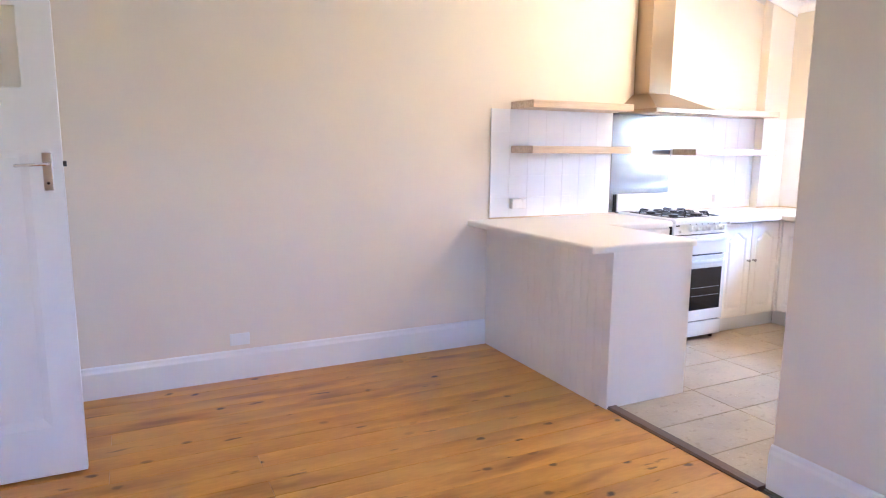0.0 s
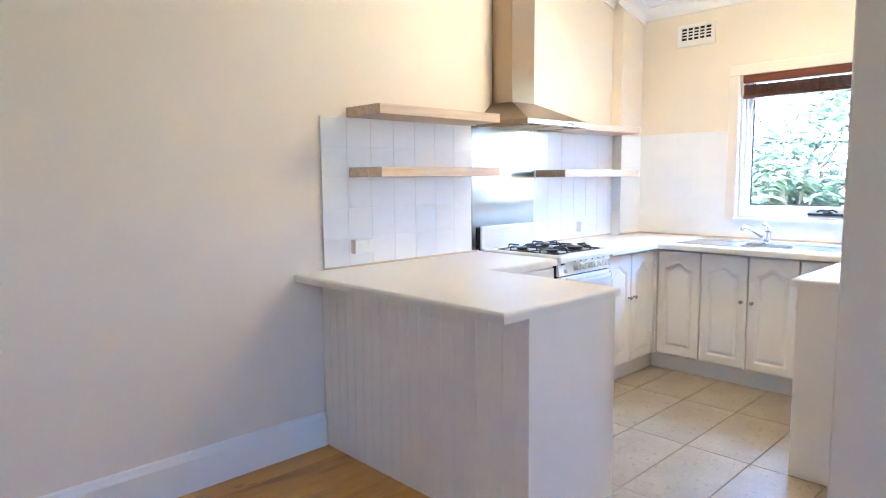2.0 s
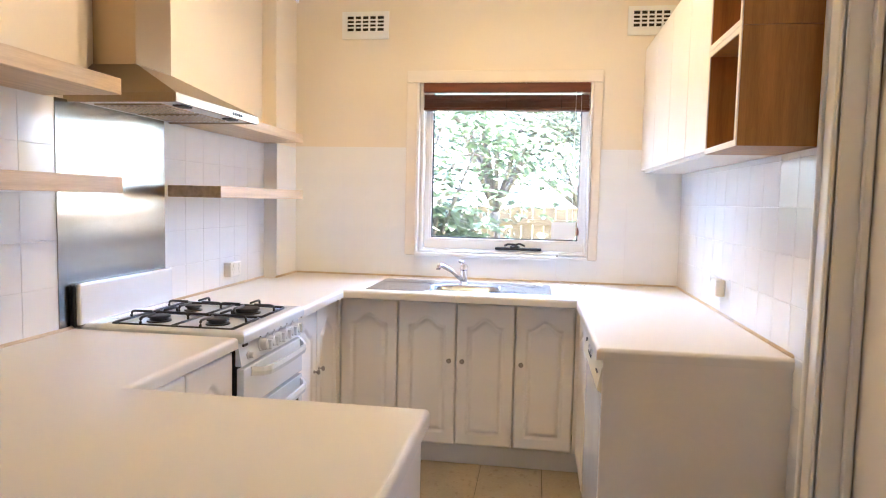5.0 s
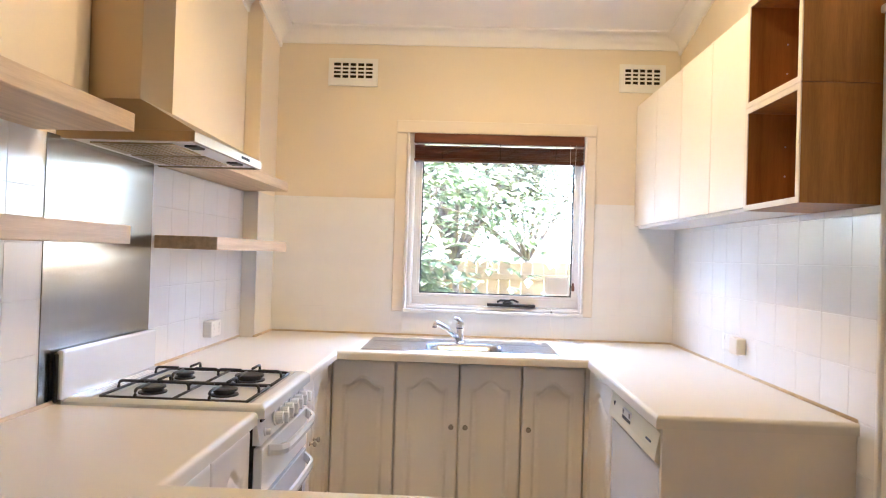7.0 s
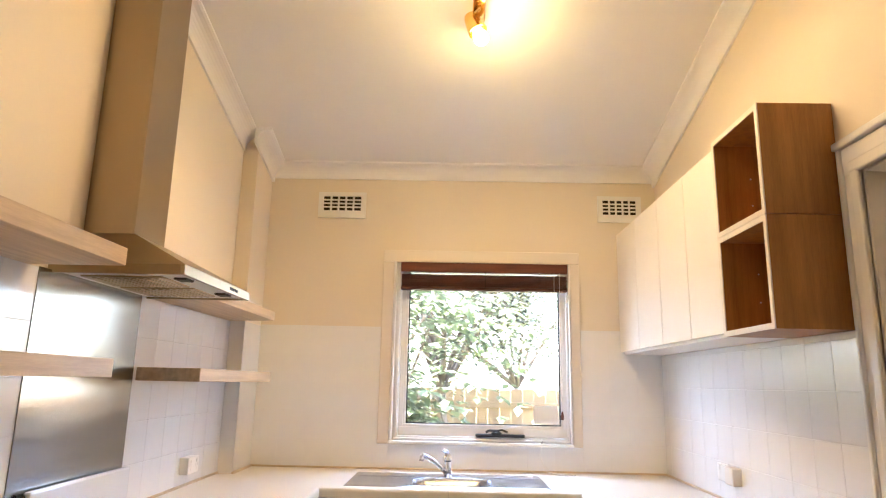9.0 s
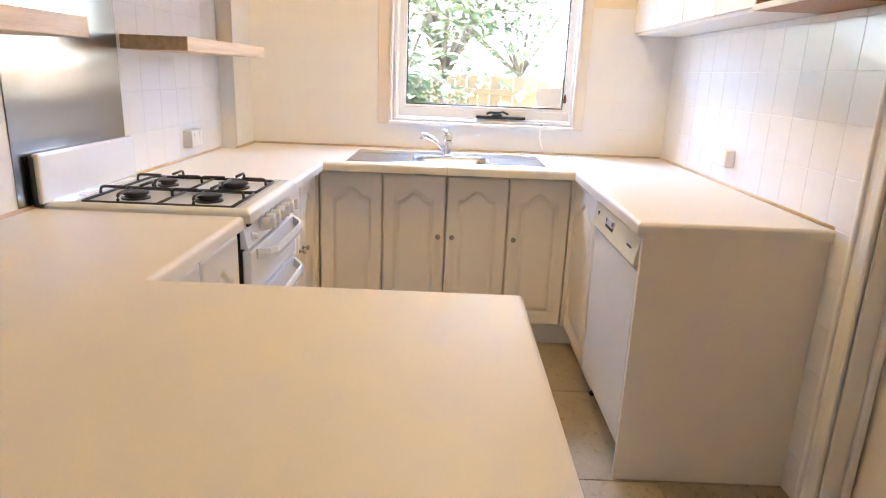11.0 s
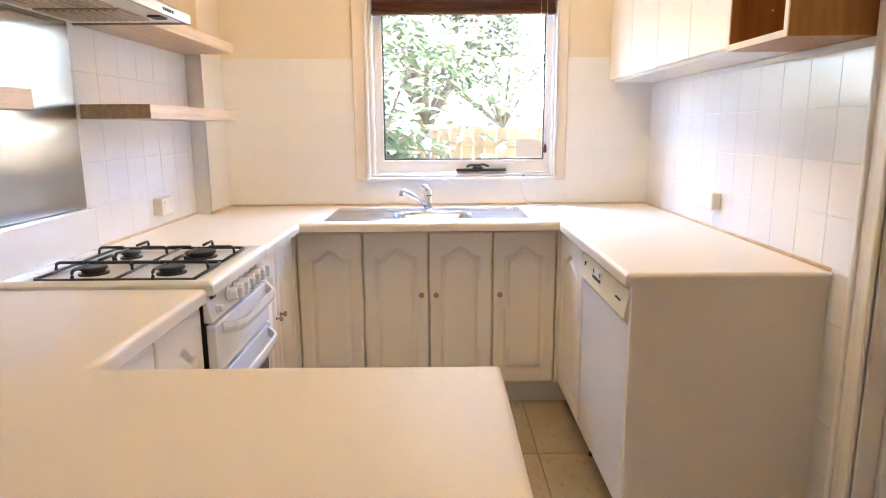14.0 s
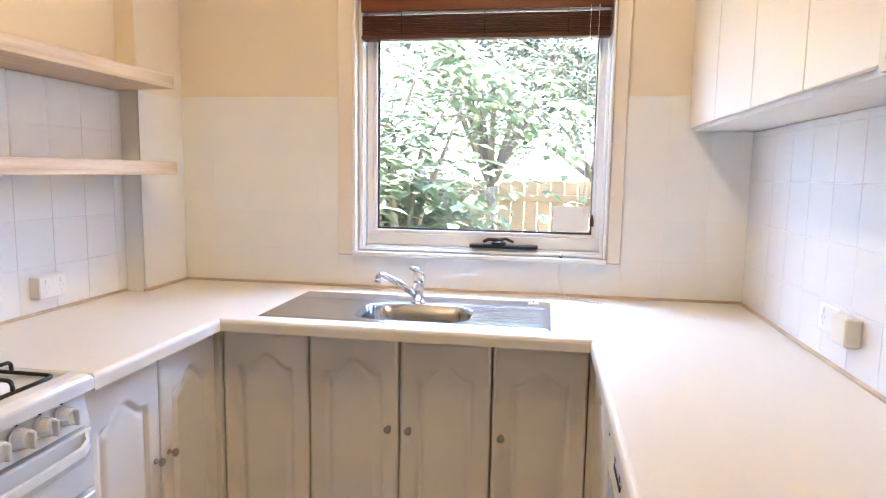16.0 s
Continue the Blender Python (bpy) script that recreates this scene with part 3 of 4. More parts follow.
PX0, PX1, PY = 2.033, 2.765, 2.719
YC = 3.448
worktop("worktop", [(PX0, PY), (PX1, PY), (PX1, YC), (3.332, YC), (3.332, WL), (PX0, WL)], "cream laminate breakfast-bar worktop on the peninsula cabinets")
worktop("worktop", [(3.905, YC), (4.475, YC), (4.475, 2.88), (4.585, 2.88), (4.585, 3.06), (4.848, 3.06), (4.848, 2.66), (4.585, 2.66), (4.585, 2.879), (4.475, 2.879), (4.475, 2.295), (3.46, 2.295), (3.46, WR), (WX, WR), (WX, 3.965), (4.85, 3.965), (4.85, WL), (3.905, WL)], "cream laminate worktop round the sink and dishwasher")


def bead(name, pts):
    return tagged(tube(name, pts, 0.0085, SILICON, None, 6), "aged tan sealant bead where worktop meets tiles", "sealant", kind="structure")


bead("trim_bead_north", [(2.2, WL - 0.012, ZT + 0.002), (3.33, WL - 0.012, ZT + 0.002)])
bead("trim_bead_cooker", [(3.91, WL - 0.012, ZT + 0.002), (4.84, WL - 0.012, ZT + 0.002)])
bead("trim_bead_chase", [(4.84, 3.957, ZT + 0.002), (WX - 0.01, 3.957, ZT + 0.002)])
bead("trim_bead_east", [(WX - 0.012, 3.96, ZT + 0.002), (WX - 0.012, WR + 0.01, ZT + 0.002)])
bead("trim_bead_south", [(WX - 0.01, WR + 0.012, ZT + 0.002), (3.47, WR + 0.012, ZT + 0.002)])


# ---- cabinet doors ----
def door_panel(width, height, nu=44, nv=96):
    """A routed door with a cathedral-arched raised field; faces -y, foot centre at the origin."""
    bm = bmesh.new()
    m = 0.052
    half = width / 2 - m
    shoulder, rise = height - 0.115, 0.045

    def depth(u, v):
        t = min(1.0, abs(u) / (half * 0.80))
        top = shoulder + rise * 0.5 * (1 + math.cos(math.pi * t))
        d = min(half - abs(u), v - 0.06, (top - v) * 0.85)
        edge = min(width / 2 - abs(u), v, height - v)
        out = 0.004 * max(0.0, 1 - edge / 0.006) ** 2
        if 0 < d < 0.026:
            return out + 0.0105 * (0.5 - 0.5 * math.cos(2 * math.pi * min(1.0, d / 0.010) / 2)) * (1 - max(0.0, (d - 0.010) / 0.016))
        return out
    grid = []
    for j in range(nv + 1):
        v = height * j / nv
        grid.append([bm.verts.new((-width / 2 + width * i / nu, depth(-width / 2 + width * i / nu, v), v)) for i in range(nu + 1)])
    for j in range(nv):
        for i in range(nu):
            f = bm.faces.new((grid[j][i], grid[j][i + 1], grid[j + 1][i + 1], grid[j + 1][i]))
            f.smooth = True
    rim = grid[0] + [r[-1] for r in grid[1:]] + grid[-1][-2::-1] + [r[0] for r in grid[-2:0:-1]]
    back = [bm.verts.new((p.co.x, 0.018, p.co.z)) for p in rim]
    n = len(rim)
    for k in range(n):
        bm.faces.new((rim[k], back[k], back[(k + 1) % n], rim[(k + 1) % n]))
    bm.faces.new(back)
    bmesh.ops.recalc_face_normals(bm, faces=bm.faces)
    me = bpy.data.meshes.new("door")
    bm.to_mesh(me)
    bm.free()
    me.materials.append(DOORW)
    return me


DOOR_MESH = {}


def cabinet_door(parent, x, y, z, turn, width, height, knob):
    """turn 0 faces -y, -90 faces -x, 180 faces +y. knob: -1 or 1 for the knob's side, 0 none."""
    key = (round(width, 3), round(height, 3))
    if key not in DOOR_MESH:
        DOOR_MESH[key] = door_panel(*key)
    d = new("door", DOOR_MESH[key])
    d.parent = parent
    d.matrix_basis = Matrix.Translation(-parent.location) @ pose(x, y, z, 0, 0, turn)
    if knob:
        bm = bmesh.new()
        add_lathe(bm, (0, 0, 0), (0, -1, 0), [(0, 0.008), (0.003, 0.008), (0.006, 0.004), (0.014, 0.0045), (0.017, 0.010), (0.023, 0.0125), (0.028, 0.009), (0.030, 0.001)], 14)
        k = finish("knob", bm, KNOB, (0, 0, 0), True)
        tagged(k, "round pewter knob")
        k.parent = d
        k.location = (knob * (width / 2 - 0.03), 0, height * 0.60)
    return d


DZ, DH = 0.118, 0.728
# sink run: two double cupboards
for y0, y1 in ((2.29, 2.88), (2.88, 3.485)):
    c = thing("sink_cupboard", (4.85, (y0 + y1) / 2, 0), "white base cupboard with arched routed doors and round knobs", "cupboard", "base cupboards")
    box("carcass", 4.578, 5.14, y0 + 0.001, y1 - 0.001, 0.11, ZB - 0.17, PANEL, 0, c)
    box("rail", 4.59, 4.604, y0 + 0.001, y1 - 0.001, ZB - 0.17, ZB - 0.002, PANEL, 0, c)
    box("kickboard", 4.605, 4.62, y0 - (0.075 if y0 < 2.5 else 0), y1 + (0.062 if y0 > 2.5 else 0), 0.0, 0.11, KICK, 0, c)
    w = (y1 - y0) / 2
    first = y0 < 2.5
    cabinet_door(c, 4.55, y0 + w / 2, DZ, -90, w - 0.0065, DH, -1 if first else 1)
    cabinet_door(c, 4.55, y1 - w / 2, DZ, -90, w - 0.0065, DH, -1 if first else 0)
# cupboard beside the cooker
c = thing("corner_cupboard", (4.2, 3.75, 0), "white narrow base cupboard with two arched doors beside the cooker", "cupboard", "base cupboards")
box("carcass", 3.912, 4.55, 3.515, 4.04, 0.11, ZB - 0.002, PANEL, 0, c)
box("filler", 4.532, 4.566, 3.487, 3.514, 0.118, ZB - 0.004, DOORW, 0, c)
box("kickboard", 3.912, 4.604, 3.548, 3.56, 0, 0.11, KICK, 0, c)
cabinet_door(c, 3.912 + 0.153, 3.496, DZ, 0, 0.302, DH, 1)
cabinet_door(c, 3.912 + 0.153 + 0.307, 3.496, DZ, 0, 0.302, DH, -1)
# peninsula carcass
p = thing("peninsula_cabinet", (2.45, 3.4, 0), "cream panelled peninsula cabinet below the breakfast bar", "cabinet", "base cupboards")
box("end_panel", 2.2035, 2.757, 2.736, 2.754, 0.0, ZB - 0.001, PANEL, 0.002, p)
box("carcass", 2.203, 2.735, 2.755, WL - 0.001, 0.0, ZB - 0.002, PANEL, 0, p)
yy = 2.728
while yy < WL - 0.03:
    y2 = min(yy + 0.066, WL - 0.001)
    bm = bmesh.new()
    ya = max(yy, 2.734)
    add_prism(bm, [(2.203, ya), (2.203, y2), (2.188, y2), (2.186, y2 - 0.0022), (2.186, ya + 0.0022), (2.188, ya)], "z", 0.0, ZB - 0.002)
    finish("board", bm, PANEL, (2.186, ya, 0), parent=p)
    yy = y2
c = thing("return_cupboard", (3.05, 3.75, 0), "white base cupboard with arched door beside the peninsula", "cupboard", "base cupboards")
box("carcass", 2.74, 3.334, 3.482, WL - 0.002, 0.11, ZB - 0.002, PANEL, 0, c)
box("kickboard", 2.74, 3.334, 3.53, 3.545, 0, 0.11, KICK, 0, c)
cabinet_door(c, 2.910, 3.466, DZ, 0, 0.277, DH, 1)
cabinet_door(c, 3.192, 3.466, DZ, 0, 0.277, DH, -1)
# cupboard beside the dishwasher, and the run's end panel
c = thing("side_cupboard", (4.3, 1.95, 0), "white base cupboard with arched door beside the dishwasher", "cupboard", "base cupboards")
box("carcass", 4.10, 4.56, WR + 0.003, 2.255, 0.11, ZB - 0.002, PANEL, 0, c)
box("kickboard", 4.10, 4.60, 2.20, 2.215, 0, 0.11, KICK, 0, c)
box("filler", 4.546, 4.568, 2.257, 2.289, 0.118, ZB - 0.004, DOORW, 0, c)
cabinet_door(c, 4.325, 2.273, DZ, 180, 0.44, DH, 0)
tagged(box("end_panel", 3.474, 3.492, WR + 0.003, 2.272, 0.0, ZB - 0.001, PANEL, 0.0015), "cream end panel closing the dishwasher run", "panel")


# ---- dishwasher ----
def dishwasher():
    x0, x1 = 3.497, 4.094
    d = thing("dishwasher", ((x0 + x1) / 2, 2.0, 0), "white dishwasher with cream control strip under the worktop", "dishwasher")
    box("body", x0, x1, WR + 0.02, 2.235, 0.09, ZB - 0.006, ENAMEL, 0.003, d)
    box("front_door", x0 + 0.002, x1 - 0.002, 2.235, 2.272, 0.12, 0.735, ENAMEL, 0.006, d, 2)
    bm = bmesh.new()
    add_prism(bm, [(2.235, 0.737), (2.262, 0.737), (2.285, 0.752), (2.283, 0.775), (2.270, 0.838), (2.235, 0.838)], "x", x0 + 0.002, x1 - 0.002)
    tagged(finish("control_strip", bm, CREAMPL, (x0, 2.24, 0.737), parent=d), "aged cream plastic control strip")
    bm = bmesh.new()
    for a, b, z0, z1 in ((3.80, 3.90, 0.782, 0.822),):
        add_box(bm, a, b, 2.268, 2.2815, z0, z1, 0.001)
    finish("display", bm, KICK, (3.85, 2.27, 0.78), parent=d)
    rows = [(3.80 + 0.0155 * k, 3.808 + 0.0155 * k, 2.272, 2.2832, 0.785, 0.797) for k in range(7)] + [(3.885, 3.897, 2.270, 2.2825, 0.803, 0.819), (3.803, 3.815, 2.270, 2.2825, 0.803, 0.819), (4.03, 4.037, 2.270, 2.2805, 0.80, 0.815), (3.56, 3.61, 2.270, 2.2822, 0.792, 0.797)]
    for r in rows:
        box("printed_mark", *r, INK, 0, d)
    box("kick_plate", x0 + 0.01, x1 - 0.01, 2.19, 2.20, 0.012, 0.115, ENAMEL, 0.002, d)
    for fx in (x0 + 0.012, x1 - 0.012):
        lathe("foot", (fx + 0.01 * (1 if fx < 3.7 else -1), 2.215, 0.0), (0, 0, 1), [(0, 0.014), (0.01, 0.014), (0.012, 0.006), (0.09, 0.006)], RUBBER, d, 10)


dishwasher()


# ---- cooker ----
def cooker():
    x0, x1, yf, yb = 3.348, 3.878, 3.436, 4.010
    s = thing("cooker", ((x0 + x1) / 2, 3.7, 0), "white freestanding gas cooker with four burners and black trivets", "cooker")
    box("side_body", x0 + 0.006, x1 - 0.004, yf + 0.03, yb, 0.05, 0.875, RUBBER, 0.003, s)
    bm = bmesh.new()
    add_prism(bm, [(yf + 0.03, 0.797), (yf + 0.008, 0.797), (yf + 0.022, 0.872), (yf + 0.03, 0.878)], "x", x0, x1)
    finish("control_panel", bm, ENAMEL, (x0, yf, 0.797), parent=s)
    # hob tray with rolled rim
    bm = bmesh.new()
    a, b, c, e = x0 - 0.006, x1 + 0.006, yf - 0.004, yb + 0.01
    r1 = [(a, c, 0.876), (b, c, 0.876), (b, e, 0.876), (a, e, 0.876)]
    r2 = [(a, c, 0.905), (b, c, 0.905), (b, e, 0.905), (a, e, 0.905)]
    r3 = [(a + 0.012, c + 0.014, 0.916), (b - 0.012, c + 0.014, 0.916), (b - 0.012, e - 0.01, 0.916), (a + 0.012, e - 0.01, 0.916)]
    r4 = [(a + 0.024, c + 0.05, 0.916), (b - 0.024, c + 0.05, 0.916), (b - 0.024, e - 0.075, 0.916), (a + 0.024, e - 0.075, 0.916)]
    r5 = [(a + 0.032, c + 0.06, 0.904), (b - 0.032, c + 0.06, 0.904), (b - 0.032, e - 0.085, 0.904), (a + 0.032, e - 0.085, 0.904)]
    rings = [[bm.verts.new(q) for q in r] for r in (r1, r2, r3, r4, r5)]
    for p, q in zip(rings, rings[1:]):
        for k in range(4):
            bm.faces.new((p[k], p[(k + 1) % 4], q[(k + 1) % 4], q[k]))
    bm.faces.new(rings[-1])
    bm.faces.new(rings[0])
    bmesh.ops.recalc_face_normals(bm, faces=bm.faces)
    bmesh.ops.bevel(bm, geom=[ed for ed in bm.edges if abs(ed.verts[0].co.z - ed.verts[1].co.z) < 0.03 and min(v.co.z for v in ed.verts) > 0.9], offset=0.006, segments=2, profile=0.5, affect="EDGES")
    finish("hob_tray", bm, ENAMEL, (x0, yf, 0.876), parent=s)
    # splash guard
    bm = bmesh.new()
    add_box(bm, x0 - 0.026, x1 - 0.006, yb - 0.004, yb + 0.018, 0.91, 1.052, 0.007, 2)
    finish("splash_guard", bm, ENAMEL, (x0, yb, 0.91), parent=s)
    box("guard_cap", x0 - 0.036, x0 - 0.0265, yb + 0.006, yb + 0.020, 0.905, 1.046, RUBBER, 0.004, s)
    boxes("vent_slots", [(x0 + 0.10 + 0.0 * k, x1 - 0.10, yb - 0.055 + 0.012 * k, yb - 0.049 + 0.012 * k, 0.9155, 0.9172) for k in range(3)], KICK, 0, s)
    # burners
    for bx, by, r in ((x0 + 0.15, yf + 0.17, 0.036), (x1 - 0.15, yf + 0.17, 0.046), (x0 + 0.15, yf + 0.395, 0.036), (x1 - 0.15, yf + 0.395, 0.028)):
        lathe("burner", (bx, by, 0.904), (0, 0, 1), [(0, r + 0.006), (0.004, r + 0.006), (0.006, r - 0.004), (0.014, r - 0.004), (0.015, r + 0.003), (0.021, r + 0.002), (0.023, r - 0.006)], BLACK, s, 22)
    # trivets: one frame a side with fingers
    for ta, tb in ((x0 + 0.033, (x0 + x1) / 2 - 0.006), ((x0 + x1) / 2 + 0.006, x1 - 0.033)):
        bm = bmesh.new()
        ya, ye, zt = yf + 0.062, yf + 0.50, 0.938
        add_tube(bm, bent([(ta, ya, 0.913), (ta, ye, 0.913), (tb, ye, 0.913), (tb, ya, 0.913), (ta, ya, 0.913)], 4, 0.02), 0.0046, 8)
        ym = (ya + ye) / 2
        add_tube(bm, [(ta, ym, 0.913), (tb, ym, 0.913)], 0.0042, 8)
        cx = (ta + tb) / 2
        for cy in ((ya + ym) / 2, (ye + ym) / 2):
            for px, py, qx, qy in ((ta, cy, cx - 0.03, cy), (tb, cy, cx + 0.03, cy), (cx, ya if cy < ym else ym, cx, cy - 0.03), (cx, ym if cy < ym else ye, cx, cy + 0.03)):
                add_tube(bm, bent([(px, py, 0.911), (px, py, zt), (qx, qy, zt)], 4, 0.014), 0.0046, 8)
        finish("trivet", bm, BLACK, (ta, ya, 0.91), True, s)
    # one small ignition knob, six large ones
    for k in range(7):
        kx = x0 + (0.158 + 0.0595 * (k - 1) if k else 0.058)
        r = 0.021 if k else 0.010
        lathe("knob", (kx, yf + 0.013, 0.838 if k else 0.822), (0, -1, 0.12), [(0, r + 0.003), (0.004, r + 0.003), (0.006, r), (0.028 if k else 0.018, r * 0.88), (0.031 if k else 0.02, r * 0.7)], ENAMEL, s, 18)
        if k:
            box("knob_grip", kx - 0.004, kx + 0.004, yf - 0.030, yf - 0.010, 0.823, 0.858, ENAMEL, 0.002, s)
    for r in [(x0 + 0.156 + 0.0595 * k, x0 + 0.160 + 0.0595 * k, yf + 0.012, yf + 0.0185, 0.865, 0.870) for k in range(6)] + [(x0 + 0.025, x0 + 0.056, yf + 0.0125, yf + 0.0185, 0.858, 0.866)]:
        box("dial_mark", *r, INK, 0, s)

    def bar(name, z):
        """A moulded handle with its ends swept into the door."""
        bm = bmesh.new()
        n = 14
        prev = None
        for k in range(n + 1):
            t = k / n
            x = x0 + 0.05 + (x1 - x0 - 0.07) * t
            out = 0.042 * min(1, math.sin(math.pi * t) * 2.6) ** 0.7 if 0 < t < 1 else 0
            zc = z + 0.006 - 0.012 * math.sin(math.pi * t) ** 0.5
            ring = [bm.verts.new((x, yf - out - a, zc + c)) for a, c in ((0.004, 0.016), (0.006, 0.0), (0.002, -0.016), (-0.006, -0.016), (-0.006, 0.016))]
            if prev:
                for q in range(5):
                    bm.faces.new((prev[q], prev[(q + 1) % 5], ring[(q + 1) % 5], ring[q]))
            else:
                bm.faces.new(ring)
            prev = ring
        bm.faces.new(prev)
        finish(name, bm, ENAMEL, (x0, yf, z), False, s)

    box("grill_door", x0 + 0.002, x1 - 0.002, yf, yf + 0.028, 0.648, 0.789, ENAMEL, 0.005, s, 2)
    bar("grill_handle", 0.764)
    boxes("oven_door", [(x0 + 0.002, x1 - 0.002, yf, yf + 0.028, 0.545, 0.636), (x0 + 0.002, x1 - 0.002, yf, yf + 0.028, 0.155, 0.235), (x0 + 0.002, x0 + 0.036, yf, yf + 0.028, 0.235, 0.545), (x1 - 0.036, x1 - 0.002, yf, yf + 0.028, 0.235, 0.545)], ENAMEL, 0.002, s)
    box("oven_window", x0 + 0.034, x1 - 0.034, yf + 0.002, yf + 0.02, 0.233, 0.547, OVENGLASS, 0, s)
    boxes("oven_rack", [(x0 + 0.05, x1 - 0.05, yf + 0.0015, yf + 0.0022, 0.34, 0.3415), (x0 + 0.05, x1 - 0.05, yf + 0.0015, yf + 0.0022, 0.40, 0.4015)], KICK, 0, s)
    bar("oven_handle", 0.604)
    box("drawer", x0 + 0.002, x1 - 0.002, yf + 0.002, yf + 0.028, 0.035, 0.145, ENAMEL, 0.006, s, 2)
    box("badge", (x0 + x1) / 2 - 0.025, (x0 + x1) / 2 + 0.025, yf - 0.0012, yf + 0.001, 0.19, 0.205, KICK, 0, s)
    for fx in (x0 + 0.04, x1 - 0.04):
        for fy in (yf + 0.06, yb - 0.05):
            lathe("foot", (fx, fy, 0), (0, 0, 1), [(0, 0.016), (0.05, 0.013)], RUBBER, s, 10)


cooker()

tagged(box("splash_panel", 3.262, 3.868, WL - 0.0145, WL - 0.011, 0.90, 1.662, STEEL, 0.001), "brushed stainless steel splashback panel behind the cooker", "splashback")


# ---- range hood ----
def hood():
    x0, x1, y0, y1, z0 = 3.318, 3.918, 3.65, WL, 1.655
    cx0, cx1, cy0 = 3.462, 3.678, 3.885
    h = thing("range_hood", (3.62, 3.9, z0), "brushed stainless steel chimney range hood on the wall", "range hood")
    rows = [(x0, x1, y0, y0 + 0.012, z0, z0 + 0.03), (x0, x0 + 0.012, y0 + 0.012, y1, z0, z0 + 0.03), (x1 - 0.012, x1, y0 + 0.012, y1, z0, z0 + 0.03)]
    boxes("rim", rows, STEELH, 0.001, h)
    bm = bmesh.new()
    lo = [(x0, y0, z0 + 0.03), (x1, y0, z0 + 0.03), (x1, y1, z0 + 0.03), (x0, y1, z0 + 0.03)]
    hi = [(cx0 - 0.004, cy0 - 0.004, 1.805), (cx1 + 0.004, cy0 - 0.004, 1.805), (cx1 + 0.004, y1, 1.805), (cx0 - 0.004, y1, 1.805)]
    a, b = [bm.verts.new(q) for q in lo], [bm.verts.new(q) for q in hi]
    for k in range(4):
        bm.faces.new((a[k], a[(k + 1) % 4], b[(k + 1) % 4], b[k]))
    bm.faces.new(a)
    bm.faces.new(b)
    finish("canopy", bm, STEELH, (3.62, 3.9, z0), parent=h)
    box("chimney", cx0, cx1, cy0, y1 - 0.001, 1.80, TOP + RAKE * (5.06 - 3.57), STEELH, 0.002, h)
    box("under_tray", x0 + 0.013, x1 - 0.013, y0 + 0.013, y1 - 0.002, z0 + 0.006, z0 + 0.026, KICK, 0, h)
    for a, b in ((x0 + 0.08, 3.605), (3.635, x1 - 0.08)):
        bm = bmesh.new()
        add_box(bm, a, b, y0 + 0.10, y1 - 0.05, z0 + 0.001, z0 + 0.008, 0.002)
        for k in range(9):
            add_box(bm, a + 0.012, b - 0.012, y0 + 0.115 + 0.024 * k, y0 + 0.127 + 0.024 * k, z0 - 0.002, z0 + 0.002)
        finish("filter", bm, STEELH, (a, y0, z0), parent=h)
    for a in (x0 + 0.10, x1 - 0.16):
        box("lamp_lens", a, a + 0.06, y0 + 0.035, y0 + 0.075, z0, z0 + 0.008, INK, 0.002, h)
    boxes("buttons", [(3.70 + 0.017 * k, 3.711 + 0.017 * k, y0 - 0.003, y0 + 0.001, z0 + 0.010, z0 + 0.020) for k in range(5)], INK, 0.001, h)


hood()


# ---- floating shelves ----
def shelf(x0, x1, y0, z0, z1, label):
    bm = bmesh.new()
    add_box(bm, x0, x1, y0, WL - 0.001, z0, z1, 0.0018)
    return tagged(finish("floating_shelf", bm, OAK, ((x0 + x1) / 2, WL, z0)), label, "shelf", "floating shelves")


shelf(2.362, 3.222, 3.772, 1.66, 1.709, "pale oak floating shelf on the wall above tiles")
shelf(2.365, 3.222, 3.772, 1.36, 1.409, "pale oak floating shelf across the white tiles")
shelf(3.895, 4.83, 3.80, 1.662, 1.709, "pale oak floating shelf beside the range hood")
shelf(3.895, 4.83, 3.80, 1.35, 1.399, "pale oak floating shelf above the corner worktop")


